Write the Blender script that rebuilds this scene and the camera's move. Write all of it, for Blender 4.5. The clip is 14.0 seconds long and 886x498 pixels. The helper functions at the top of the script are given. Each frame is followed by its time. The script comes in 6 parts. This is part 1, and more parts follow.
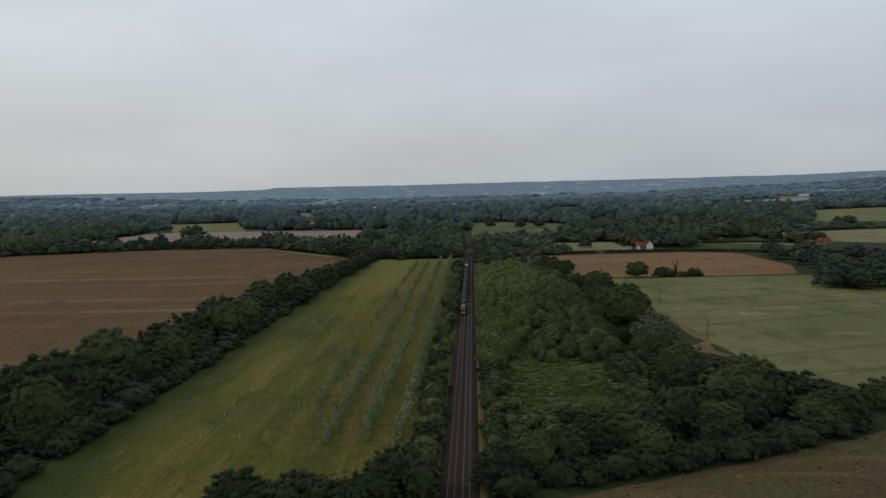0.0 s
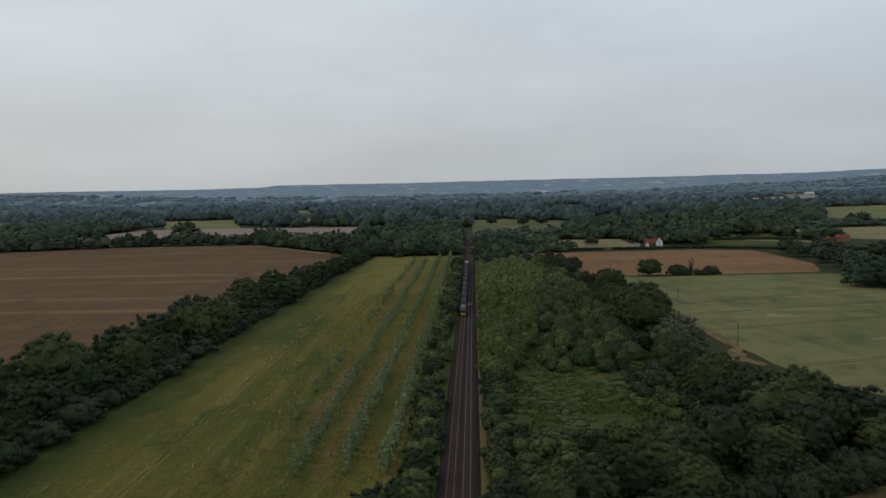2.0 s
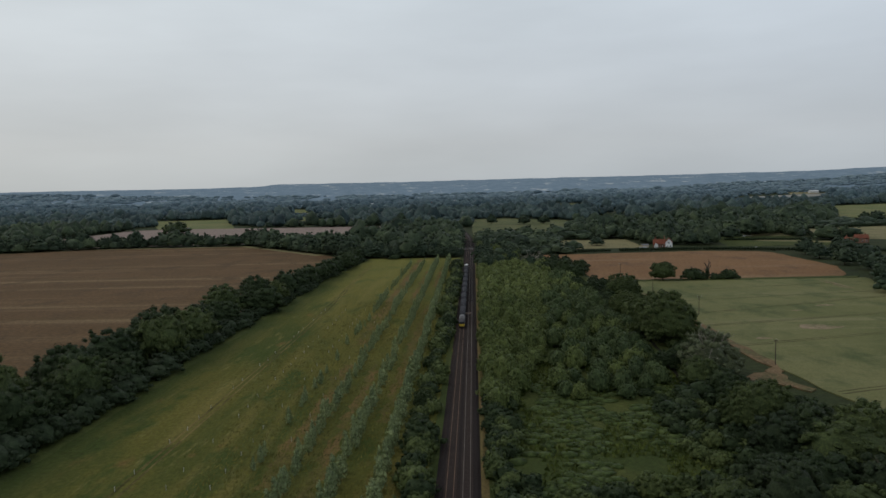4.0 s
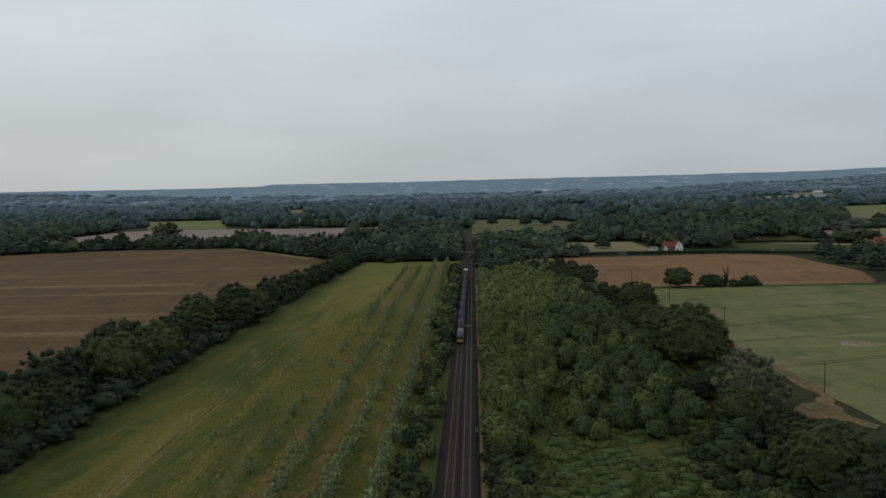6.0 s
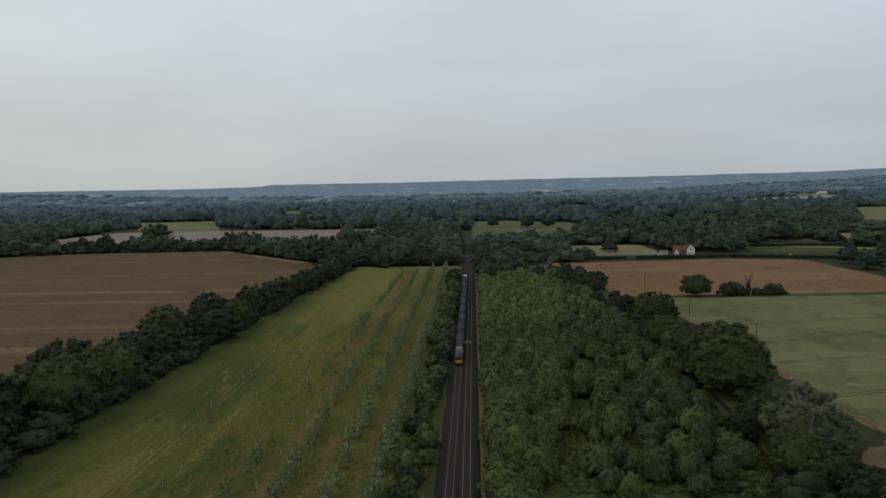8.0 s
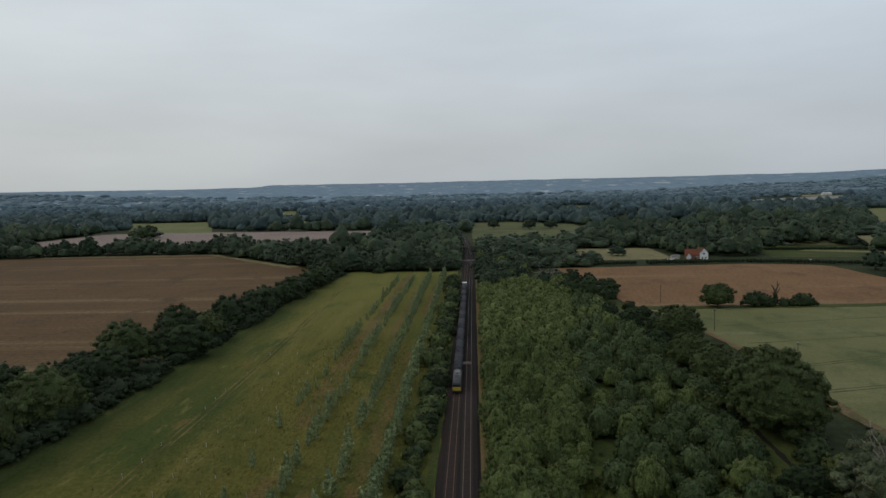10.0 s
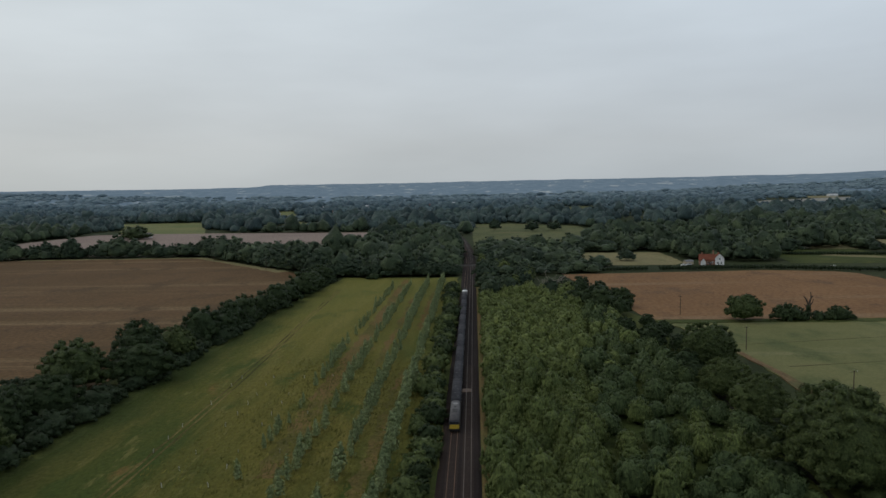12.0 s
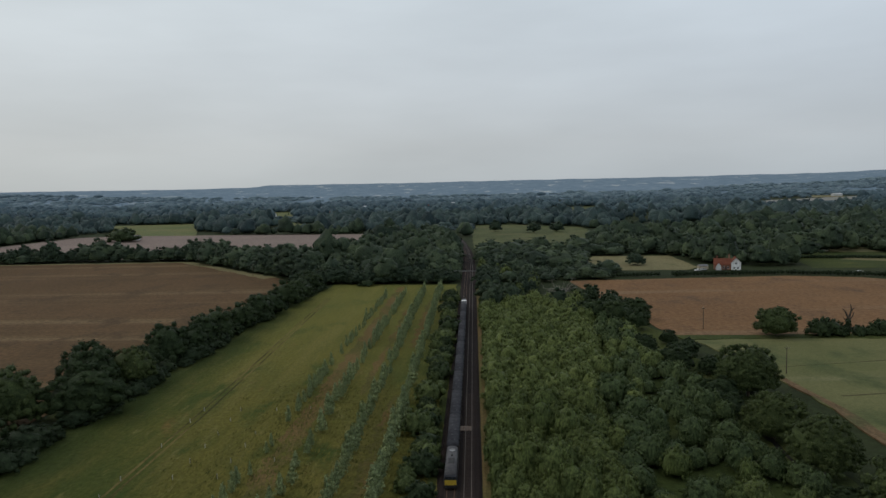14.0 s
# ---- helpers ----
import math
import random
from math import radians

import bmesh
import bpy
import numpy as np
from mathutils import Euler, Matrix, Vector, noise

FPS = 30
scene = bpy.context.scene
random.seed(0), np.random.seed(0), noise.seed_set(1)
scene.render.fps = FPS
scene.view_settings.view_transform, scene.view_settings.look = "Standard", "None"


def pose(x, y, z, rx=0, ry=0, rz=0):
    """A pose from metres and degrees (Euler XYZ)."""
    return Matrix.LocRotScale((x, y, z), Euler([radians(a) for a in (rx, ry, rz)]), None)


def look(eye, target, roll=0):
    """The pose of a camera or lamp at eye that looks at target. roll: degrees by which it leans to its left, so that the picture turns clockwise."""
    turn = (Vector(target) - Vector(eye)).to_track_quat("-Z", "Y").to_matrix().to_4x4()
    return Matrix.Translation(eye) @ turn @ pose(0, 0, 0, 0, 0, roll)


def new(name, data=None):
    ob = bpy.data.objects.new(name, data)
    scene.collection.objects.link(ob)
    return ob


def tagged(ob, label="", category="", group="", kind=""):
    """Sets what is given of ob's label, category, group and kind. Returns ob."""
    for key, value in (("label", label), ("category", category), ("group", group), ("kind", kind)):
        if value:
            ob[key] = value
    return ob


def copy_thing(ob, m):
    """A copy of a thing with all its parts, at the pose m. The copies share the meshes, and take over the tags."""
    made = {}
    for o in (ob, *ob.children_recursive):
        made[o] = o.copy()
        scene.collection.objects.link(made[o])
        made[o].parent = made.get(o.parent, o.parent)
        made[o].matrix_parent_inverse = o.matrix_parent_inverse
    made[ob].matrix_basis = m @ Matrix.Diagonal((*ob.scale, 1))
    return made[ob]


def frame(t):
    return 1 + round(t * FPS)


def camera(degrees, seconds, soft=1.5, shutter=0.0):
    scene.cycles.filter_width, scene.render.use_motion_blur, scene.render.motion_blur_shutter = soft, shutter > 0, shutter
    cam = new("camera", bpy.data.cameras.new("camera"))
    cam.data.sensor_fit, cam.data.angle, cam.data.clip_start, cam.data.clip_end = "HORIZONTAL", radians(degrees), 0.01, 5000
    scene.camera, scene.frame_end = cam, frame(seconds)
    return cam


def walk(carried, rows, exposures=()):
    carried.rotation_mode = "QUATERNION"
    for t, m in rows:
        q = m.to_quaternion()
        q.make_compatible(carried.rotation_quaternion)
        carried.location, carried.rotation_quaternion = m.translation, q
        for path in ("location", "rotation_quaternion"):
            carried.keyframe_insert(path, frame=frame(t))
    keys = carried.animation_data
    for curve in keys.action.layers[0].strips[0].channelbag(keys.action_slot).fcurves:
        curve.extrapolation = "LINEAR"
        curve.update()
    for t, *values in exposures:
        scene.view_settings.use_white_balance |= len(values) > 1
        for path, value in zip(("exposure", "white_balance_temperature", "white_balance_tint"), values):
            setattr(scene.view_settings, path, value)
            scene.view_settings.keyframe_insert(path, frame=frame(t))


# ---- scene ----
cam = camera(65.5, 14.0, soft=1.5)
# seconds, place, yaw, pitch, roll
ROWS = [
    (0, 0.000, 0.000, 67.200, 2.419, -5.090, 1.458),
    (0.5, -0.063, 7.994, 66.126, 2.435, -5.123, 1.458),
    (1, -0.125, 16.016, 64.959, 2.452, -5.156, 1.418),
    (1.5, -0.132, 24.110, 63.758, 2.476, -5.181, 1.378),
    (2, -0.212, 32.130, 62.591, 2.476, -5.205, 1.388),
    (2.5, -0.173, 40.256, 62.042, 2.476, -5.238, 1.468),
    (3, -0.157, 48.393, 62.068, 2.476, -5.296, 1.488),
    (5.5, -0.188, 88.462, 61.479, 2.443, -5.288, 1.448),
    (6, -0.196, 96.450, 61.335, 2.443, -5.280, 1.438),
    (6.5, -0.238, 104.368, 61.225, 2.460, -5.271, 1.388),
    (7, -0.297, 112.215, 61.152, 2.460, -5.263, 1.388),
    (7.5, -0.288, 120.250, 60.990, 2.452, -5.247, 1.388),
    (8, -0.315, 128.187, 60.938, 2.443, -5.230, 1.378),
    (10.5, -0.422, 168.105, 60.567, 2.460, -5.181, 1.308),
    (11, -0.450, 176.017, 60.569, 2.476, -5.181, 1.268),
    (11.5, -0.514, 183.953, 60.497, 2.493, -5.164, 1.208),
    (12, -0.542, 191.865, 60.499, 2.509, -5.156, 1.188),
    (12.5, -0.533, 199.730, 60.558, 2.509, -5.164, 1.198),
    (13, -0.563, 207.663, 60.580, 2.518, -5.164, 1.188),
    (13.5, -0.615, 215.638, 60.638, 2.509, -5.156, 1.218),
    (14, -0.589, 223.526, 60.698, 2.485, -5.164, 1.288),
]
walk(cam, [(t, pose(x, y, z, 90 + pitch, roll, yaw)) for t, x, y, z, yaw, pitch, roll in ROWS],
     [(0, 0.0, 6800, 12.3), (3, 0.0, 6800, 12.3), (5.5, 0.0, 6720, 10.8), (14, 0.0, 6720, 10.8)])

# ---------------------------------------------------------------- world and sun
world = bpy.data.worlds.new("overcast_sky")
scene.world = world
world.use_nodes = True
wn, wl = world.node_tree.nodes, world.node_tree.links
wn.clear()
w_out = wn.new("ShaderNodeOutputWorld")
w_bg = wn.new("ShaderNodeBackground")
w_bg.inputs["Strength"].default_value = 1.0
w_co = wn.new("ShaderNodeTexCoord")
w_sep = wn.new("ShaderNodeSeparateXYZ")
wl.new(w_co.outputs["Generated"], w_sep.inputs[0])
w_ramp = wn.new("ShaderNodeValToRGB")
SKY = [(0.0, (0.49, 0.522, 0.542)), (0.06, (0.55, 0.573, 0.590)), (0.16, (0.622, 0.663, 0.700)), (0.30, (0.690, 0.752, 0.803)), (0.5, (0.54, 0.57, 0.61)), (1.0, (0.54, 0.56, 0.59))]
el = w_ramp.color_ramp.elements
el[0].position, el[0].color = SKY[0][0], (*SKY[0][1], 1)
el[1].position, el[1].color = SKY[-1][0], (*SKY[-1][1], 1)
for p, c in SKY[1:-1]:
    e = el.new(p)
    e.color = (*c, 1)
wl.new(w_sep.outputs["Z"], w_ramp.inputs[0])
# broad, soft bands of cloud
w_map = wn.new("ShaderNodeMapping")
w_map.inputs["Scale"].default_value = (1.6, 1.6, 7.0)
wl.new(w_co.outputs["Generated"], w_map.inputs[0])
w_noise = wn.new("ShaderNodeTexNoise")
w_noise.inputs["Scale"].default_value = 1.7
w_noise.inputs["Detail"].default_value = 5
wl.new(w_map.outputs[0], w_noise.inputs["Vector"])
w_cl = wn.new("ShaderNodeMapRange")
w_cl.inputs["From Min"].default_value, w_cl.inputs["From Max"].default_value = 0.3, 0.7
w_cl.inputs["To Min"].default_value, w_cl.inputs["To Max"].default_value = 0.93, 1.06
wl.new(w_noise.outputs["Fac"], w_cl.inputs["Value"])
w_mul = wn.new("ShaderNodeVectorMath")
w_mul.operation = "SCALE"
wl.new(w_ramp.outputs[0], w_mul.inputs[0])
wl.new(w_cl.outputs[0], w_mul.inputs["Scale"])
# the side away from the sun is a little bluer and dimmer
w_side = wn.new("ShaderNodeMapRange")
w_side.inputs["From Min"].default_value, w_side.inputs["From Max"].default_value = -0.7, 0.7
wl.new(w_sep.outputs["X"], w_side.inputs["Value"])
w_tint = wn.new("ShaderNodeMixRGB")
w_tint.inputs[1].default_value = (0.988, 1.016, 1.012, 1)
w_tint.inputs[2].default_value = (0.872, 0.945, 1.02, 1)
wl.new(w_side.outputs[0], w_tint.inputs[0])
w_m2 = wn.new("ShaderNodeMixRGB")
w_m2.blend_type = "MULTIPLY"
w_m2.inputs[0].default_value = 1.0
wl.new(w_mul.outputs[0], w_m2.inputs[1])
wl.new(w_tint.outputs[0], w_m2.inputs[2])
w_sky = wn.new("ShaderNodeTexSky")
w_sky.sky_type = "NISHITA"
w_sky.sun_disc = False
w_sky.sun_elevation, w_sky.sun_rotation = radians(42), radians(-75)
w_thin = wn.new("ShaderNodeVectorMath")
w_thin.operation = "SCALE"
w_thin.inputs["Scale"].default_value = 0.05
wl.new(w_sky.outputs[0], w_thin.inputs[0])
w_mix = wn.new("ShaderNodeMixRGB")
w_mix.inputs[0].default_value = 0.92
wl.new(w_thin.outputs[0], w_mix.inputs[1])
wl.new(w_m2.outputs[0], w_mix.inputs[2])
wl.new(w_mix.outputs[0], w_bg.inputs["Color"])
wl.new(w_bg.outputs[0], w_out.inputs[0])

sun_data = bpy.data.lights.new("sun", "SUN")
sun_data.energy, sun_data.angle, sun_data.color = 0.45, radians(14), (1.0, 0.95, 0.88)
sun = new("sun", sun_data)
sun.matrix_world = look((-300, 80, 290), (0, 0, 0))
scene.view_settings.exposure = 0.0


# ---------------------------------------------------------------- materials
def nodes_of(name, rough=0.85, spec=0.2):
    m = bpy.data.materials.new(name)
    m.use_nodes = True
    n, l = m.node_tree.nodes, m.node_tree.links
    b = n["Principled BSDF"]
    b.inputs["Roughness"].default_value = rough
    b.inputs["Specular IOR Level"].default_value = spec
    return m, n, l, b


def mapped(n, l, scale, rot=0.0):
    co = n.new("ShaderNodeTexCoord")
    mp = n.new("ShaderNodeMapping")
    mp.inputs["Scale"].default_value = scale
    mp.inputs["Rotation"].default_value = (0, 0, radians(rot))
    l.new(co.outputs["Object"], mp.inputs[0])
    return mp.outputs[0]


def noise_at(n, l, vec, detail=4, rough=0.55):
    t = n.new("ShaderNodeTexNoise")
    t.inputs["Scale"].default_value = 1.0
    t.inputs["Detail"].default_value = detail
    t.inputs["Roughness"].default_value = rough
    l.new(vec, t.inputs["Vector"])
    return t.outputs["Fac"]


def ramp_at(n, l, fac, lo, hi):
    r = n.new("ShaderNodeMapRange")
    r.interpolation_type = "SMOOTHSTEP"
    r.inputs["From Min"].default_value, r.inputs["From Max"].default_value = lo, hi
    l.new(fac, r.inputs["Value"])
    return r.outputs[0]


def mix_at(n, l, fac, a, b, blend="MIX"):
    x = n.new("ShaderNodeMixRGB")
    x.blend_type = blend
    if isinstance(fac, float):
        x.inputs[0].default_value = fac
    else:
        l.new(fac, x.inputs[0])
    for i, v in ((1, a), (2, b)):
        if isinstance(v, tuple):
            x.inputs[i].default_value = (*v, 1)
        else:
            l.new(v, x.inputs[i])
    return x.outputs[0]


def bump_at(n, l, b, height, strength, dist):
    k = n.new("ShaderNodeBump")
    k.inputs["Strength"].default_value, k.inputs["Distance"].default_value = strength, dist
    l.new(height, k.inputs["Height"])
    l.new(k.outputs[0], b.inputs["Normal"])


def leaf_mat(name, dark, light, rough=0.6, grain=2.6, relief=0.6, upright=0.6, amp=0.4, drift=0.35, span=0.13, own=0.14):
    """Foliage: each leaf spray has a tone of its own, each plant a slight one too."""
    m, n, l, b = nodes_of(name, rough, 0.08)
    geo = n.new("ShaderNodeNewGeometry")
    info = n.new("ShaderNodeObjectInfo")
    c = mix_at(n, l, geo.outputs["Random Per Island"], dark, light)
    hue = mix_at(n, l, info.outputs["Random"], (1 - own, 1 - own * 0.8, 1 - own * 0.9), (1 + own, 1 + own * 0.7, 1 + own * 0.2))
    c = mix_at(n, l, 1.0, c, hue, "MULTIPLY")
    pt = mapped(n, l, (drift, drift, drift))
    c = mix_at(n, l, 1.0, c, mix_at(n, l, ramp_at(n, l, noise_at(n, l, pt, 3), 0.35, 0.65), (1 - span, 1 - span * 0.9, 1 - span * 0.85), (1 + span, 1 + span * 0.9, 1 + span * 0.5)), "MULTIPLY")
    fine = noise_at(n, l, mapped(n, l, (grain, grain, grain * upright)), 5, 0.75)
    c = mix_at(n, l, 1.0, c, mix_at(n, l, ramp_at(n, l, fine, 0.34, 0.66), (1 - amp, 1 - amp * 0.92, 1 - amp * 0.95), (1 + amp * 1.35, 1 + amp * 1.3, 1 + amp * 1.15)), "MULTIPLY")
    l.new(c, b.inputs["Base Color"])
    if relief:
        bump_at(n, l, b, fine, relief, 1.2 / grain)
    return m


def plain_mat(name, a, c, scale=3.0, rough=0.6, metal=0.0, spec=0.3, bump=0.0):
    """A painted, wooden or metal surface with grain and dirt."""
    m, n, l, b = nodes_of(name, rough, spec)
    b.inputs["Metallic"].default_value = metal
    f = noise_at(n, l, mapped(n, l, (scale, scale, scale)), 6)
    f2 = noise_at(n, l, mapped(n, l, (scale * 0.17,) * 3), 3)
    col = mix_at(n, l, ramp_at(n, l, f, 0.3, 0.7), a, c)
    col = mix_at(n, l, 1.0, col, mix_at(n, l, ramp_at(n, l, f2, 0.3, 0.7), (0.85, 0.85, 0.85), (1.1, 1.1, 1.1)), "MULTIPLY")
    l.new(col, b.inputs["Base Color"])
    if bump:
        bump_at(n, l, b, f, bump, 0.03)
    return m


def ground_mat(name, base, tint, streak, s_scale, rot=0.0, patch=None, p_range=(0.5, 0.7), rough=0.95, bump=0.5, fine=0.9, grain=0.38):
    """Soil or sward: streaks along one direction, broad patches, fine speckle, low relief."""
    m, n, l, b = nodes_of(name, rough, 0.1)
    base, tint, streak, patch = [c and tuple(round(v * 0.93, 4) for v in c) for c in (base, tint, streak, patch)]
    broad = noise_at(n, l, mapped(n, l, (0.014, 0.011, 0.02)), 5, 0.6)
    col = mix_at(n, l, ramp_at(n, l, broad, 0.36, 0.64), base, tint)
    st = noise_at(n, l, mapped(n, l, s_scale, rot), 4, 0.6)
    col = mix_at(n, l, ramp_at(n, l, st, 0.5, 0.72), col, streak)
    if patch:
        pn = noise_at(n, l, mapped(n, l, (0.05, 0.032, 0.05)), 6, 0.65)
        col = mix_at(n, l, ramp_at(n, l, pn, *p_range), col, patch)
    speck = noise_at(n, l, mapped(n, l, (fine, fine, fine)), 6, 0.7)
    col = mix_at(n, l, 1.0, col, mix_at(n, l, ramp_at(n, l, speck, 0.25, 0.75), (1 - grain,) * 3, (1 + grain * 0.85,) * 3), "MULTIPLY")
    l.new(col, b.inputs["Base Color"])
    bump_at(n, l, b, speck, bump, 0.5)
    return m


def meadow_mat():
    """Uncut grass: green and straw swathes along the field, wind-combed, with lush and dry patches; paler towards the
    far end; greener by the hedge and darkened there for its shade.
    """
    m, n, l, b = nodes_of("meadow_grass", 0.95, 0.08)
    broad = noise_at(n, l, mapped(n, l, (0.020, 0.007, 0.02), 6), 5, 0.6)
    col = mix_at(n, l, ramp_at(n, l, broad, 0.36, 0.62), (0.058, 0.076, 0.018), (0.132, 0.117, 0.027))
    comb = noise_at(n, l, mapped(n, l, (0.13, 0.010, 0.1), 5), 4, 0.5)
    col = mix_at(n, l, ramp_at(n, l, comb, 0.46, 0.74), col, (0.160, 0.136, 0.039))
    comb2 = noise_at(n, l, mapped(n, l, (0.5, 0.04, 0.1), -9), 4, 0.6)
    col = mix_at(n, l, ramp_at(n, l, comb2, 0.54, 0.84), col, (0.060, 0.072, 0.015))
    lush = noise_at(n, l, mapped(n, l, (0.07, 0.03, 0.05)), 5, 0.6)
    col = mix_at(n, l, ramp_at(n, l, lush, 0.52, 0.68), col, (0.048, 0.072, 0.017))
    wisp = noise_at(n, l, mapped(n, l, (0.32, 0.055, 0.1), 24), 5, 0.7)
    col = mix_at(n, l, ramp_at(n, l, wisp, 0.54, 0.74), col, (0.180, 0.160, 0.056))
    rust = noise_at(n, l, mapped(n, l, (0.11, 0.05, 0.05), 40), 5, 0.65)
    col = mix_at(n, l, ramp_at(n, l, rust, 0.60, 0.74), col, (0.150, 0.102, 0.034))
    co = n.new("ShaderNodeTexCoord")
    sx = n.new("ShaderNodeSeparateXYZ")
    l.new(co.outputs["Object"], sx.inputs[0])
    wob = n.new("ShaderNodeMath")
    wob.operation = "MULTIPLY_ADD"
    wob.inputs[1].default_value = 26.0
    l.new(noise_at(n, l, mapped(n, l, (0.05, 0.02, 0.05)), 5, 0.65), wob.inputs[0])
    l.new(sx.outputs["X"], wob.inputs[2])
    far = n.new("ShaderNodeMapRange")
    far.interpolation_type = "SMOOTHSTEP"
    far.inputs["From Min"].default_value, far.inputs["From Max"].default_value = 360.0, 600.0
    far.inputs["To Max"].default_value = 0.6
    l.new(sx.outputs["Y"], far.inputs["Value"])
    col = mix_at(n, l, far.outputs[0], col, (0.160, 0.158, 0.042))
    # by the hedge: greener sward, darkened to stand in for the hedge's shade
    edge = n.new("ShaderNodeMapRange")
    edge.interpolation_type = "SMOOTHSTEP"
    edge.inputs["From Min"].default_value, edge.inputs["From Max"].default_value = -69.0, -90.0
    l.new(wob.outputs[0], edge.inputs["Value"])
    col = mix_at(n, l, edge.outputs[0], col, (0.042, 0.058, 0.015))
    speck = noise_at(n, l, mapped(n, l, (1.1, 0.7, 0.9)), 6, 0.7)
    col = mix_at(n, l, 1.0, col, mix_at(n, l, ramp_at(n, l, speck, 0.25, 0.75), (0.70, 0.70, 0.70), (1.26, 1.26, 1.26)), "MULTIPLY")
    l.new(col, b.inputs["Base Color"])
    bump_at(n, l, b, speck, 0.8, 0.6)
    return m


M_OAK = leaf_mat("oak_leaves", (0.041, 0.058, 0.024), (0.057, 0.076, 0.030), amp=0.5)
M_HEDGE = leaf_mat("hedge_leaves", (0.024, 0.038, 0.018), (0.033, 0.049, 0.023))
M_DARK = leaf_mat("dark_leaves", (0.022, 0.033, 0.018), (0.029, 0.043, 0.023))
M_WILLOW = leaf_mat("willow_leaves", (0.064, 0.086, 0.030), (0.098, 0.122, 0.045), upright=0.3, amp=0.55, grain=3.2)
M_SAGE = leaf_mat("poplar_leaves", (0.138, 0.178, 0.086), (0.232, 0.278, 0.150))
M_SCRUB = leaf_mat("scrub_leaves", (0.054, 0.074, 0.028), (0.076, 0.098, 0.038))
M_SALLOW = leaf_mat("sallow_leaves", (0.042, 0.063, 0.028), (0.064, 0.088, 0.039), upright=0.3, amp=0.55)
M_BRAMBLE = leaf_mat("bramble_leaves", (0.044, 0.065, 0.022), (0.070, 0.094, 0.032), 0.6, 0.8, 0)
M_BUFF = plain_mat("buff_render", (0.36, 0.31, 0.22), (0.46, 0.40, 0.30), 0.8, 0.9)
M_PALE = leaf_mat("pale_leaves", (0.092, 0.124, 0.062), (0.125, 0.158, 0.082), upright=0.3, amp=0.55)
# the farther woods' leaf colours go bluer and paler to imitate haze
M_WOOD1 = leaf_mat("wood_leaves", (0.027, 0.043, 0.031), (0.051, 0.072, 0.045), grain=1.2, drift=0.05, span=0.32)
M_WOOD2 = leaf_mat("hazed_green_wood_leaves", (0.036, 0.059, 0.066), (0.061, 0.090, 0.093), grain=0.9, amp=0.26, drift=0.03, span=0.32)
M_WOOD3 = leaf_mat("hazed_blue_green_leaves", (0.050, 0.084, 0.108), (0.074, 0.112, 0.137), grain=0.6, amp=0.20, relief=0.4, drift=0.015, span=0.28)
M_WOOD4 = leaf_mat("hazed_grey_blue_leaves", (0.064, 0.103, 0.136), (0.082, 0.126, 0.162), grain=0.4, amp=0.14, relief=0.3, drift=0.01, span=0.2)
M_WOOD5 = leaf_mat("far_hazed_grey_blue_leaves", (0.104, 0.156, 0.200), (0.122, 0.178, 0.224), grain=0.3, amp=0.10, relief=0.2, drift=0.006, span=0.14)
M_BARK = plain_mat("bark", (0.055, 0.042, 0.030), (0.12, 0.10, 0.08), 2.0, 0.95, 0, 0.1, 0.6)
M_DEADWOOD = plain_mat("bleached_dead_wood", (0.20, 0.18, 0.15), (0.34, 0.31, 0.27), 3.0, 0.9, 0, 0.1, 0.5)
M_MEADOW = meadow_mat()
M_ROUGH = ground_mat("rough_grass", (0.044, 0.063, 0.018), (0.066, 0.080, 0.022), (0.086, 0.096, 0.028), (0.05, 0.04, 0.1), 20, (0.040, 0.056, 0.016))
M_PLOUGH = ground_mat("bare_brown_soil", (0.110, 0.068, 0.033), (0.134, 0.081, 0.040), (0.190, 0.132, 0.071), (0.0012, 0.040, 0.1), -2, (0.096, 0.062, 0.033), (0.50, 0.66), fine=0.5, bump=0.3)
M_PLOUGH2 = ground_mat("reddish_brown_soil", (0.196, 0.108, 0.052), (0.228, 0.127, 0.062), (0.240, 0.155, 0.088), (0.003, 0.045, 0.1), 3, (0.145, 0.088, 0.050), (0.5, 0.7), fine=0.5, bump=0.3)
M_PINK = ground_mat("pale_fallow_soil", (0.235, 0.180, 0.155), (0.265, 0.205, 0.175), (0.28, 0.22, 0.19), (0.003, 0.02, 0.1), 0, fine=0.3, bump=0.2)
M_CROP = ground_mat("green_crop", (0.134, 0.140, 0.056), (0.170, 0.168, 0.073), (0.196, 0.188, 0.092), (0.004, 0.075, 0.1), 4, (0.084, 0.104, 0.042), (0.46, 0.70), fine=1.4, bump=0.25, grain=0.2)
M_PASTURE = ground_mat("pasture", (0.125, 0.150, 0.058), (0.165, 0.172, 0.070), (0.21, 0.19, 0.09), (0.01, 0.03, 0.1), 0, fine=0.4, bump=0.2)
M_HAY = ground_mat("cut_hay_field", (0.195, 0.172, 0.088), (0.230, 0.202, 0.104), (0.17, 0.165, 0.08), (0.01, 0.05, 0.1), 0, (0.14, 0.14, 0.066), (0.5, 0.66), fine=0.4, bump=0.2)
M_STUBBLE = ground_mat("weedy_stubble", (0.092, 0.068, 0.034), (0.116, 0.082, 0.042), (0.145, 0.104, 0.056), (0.03, 0.14, 0.1), 20, (0.085, 0.078, 0.034), (0.5, 0.64), fine=0.8)
M_SAND = ground_mat("sandy_track", (0.158, 0.102, 0.054), (0.192, 0.130, 0.072), (0.13, 0.092, 0.047), (0.4, 0.06, 0.1), 0, (0.105, 0.100, 0.046), (0.46, 0.58), fine=1.2)
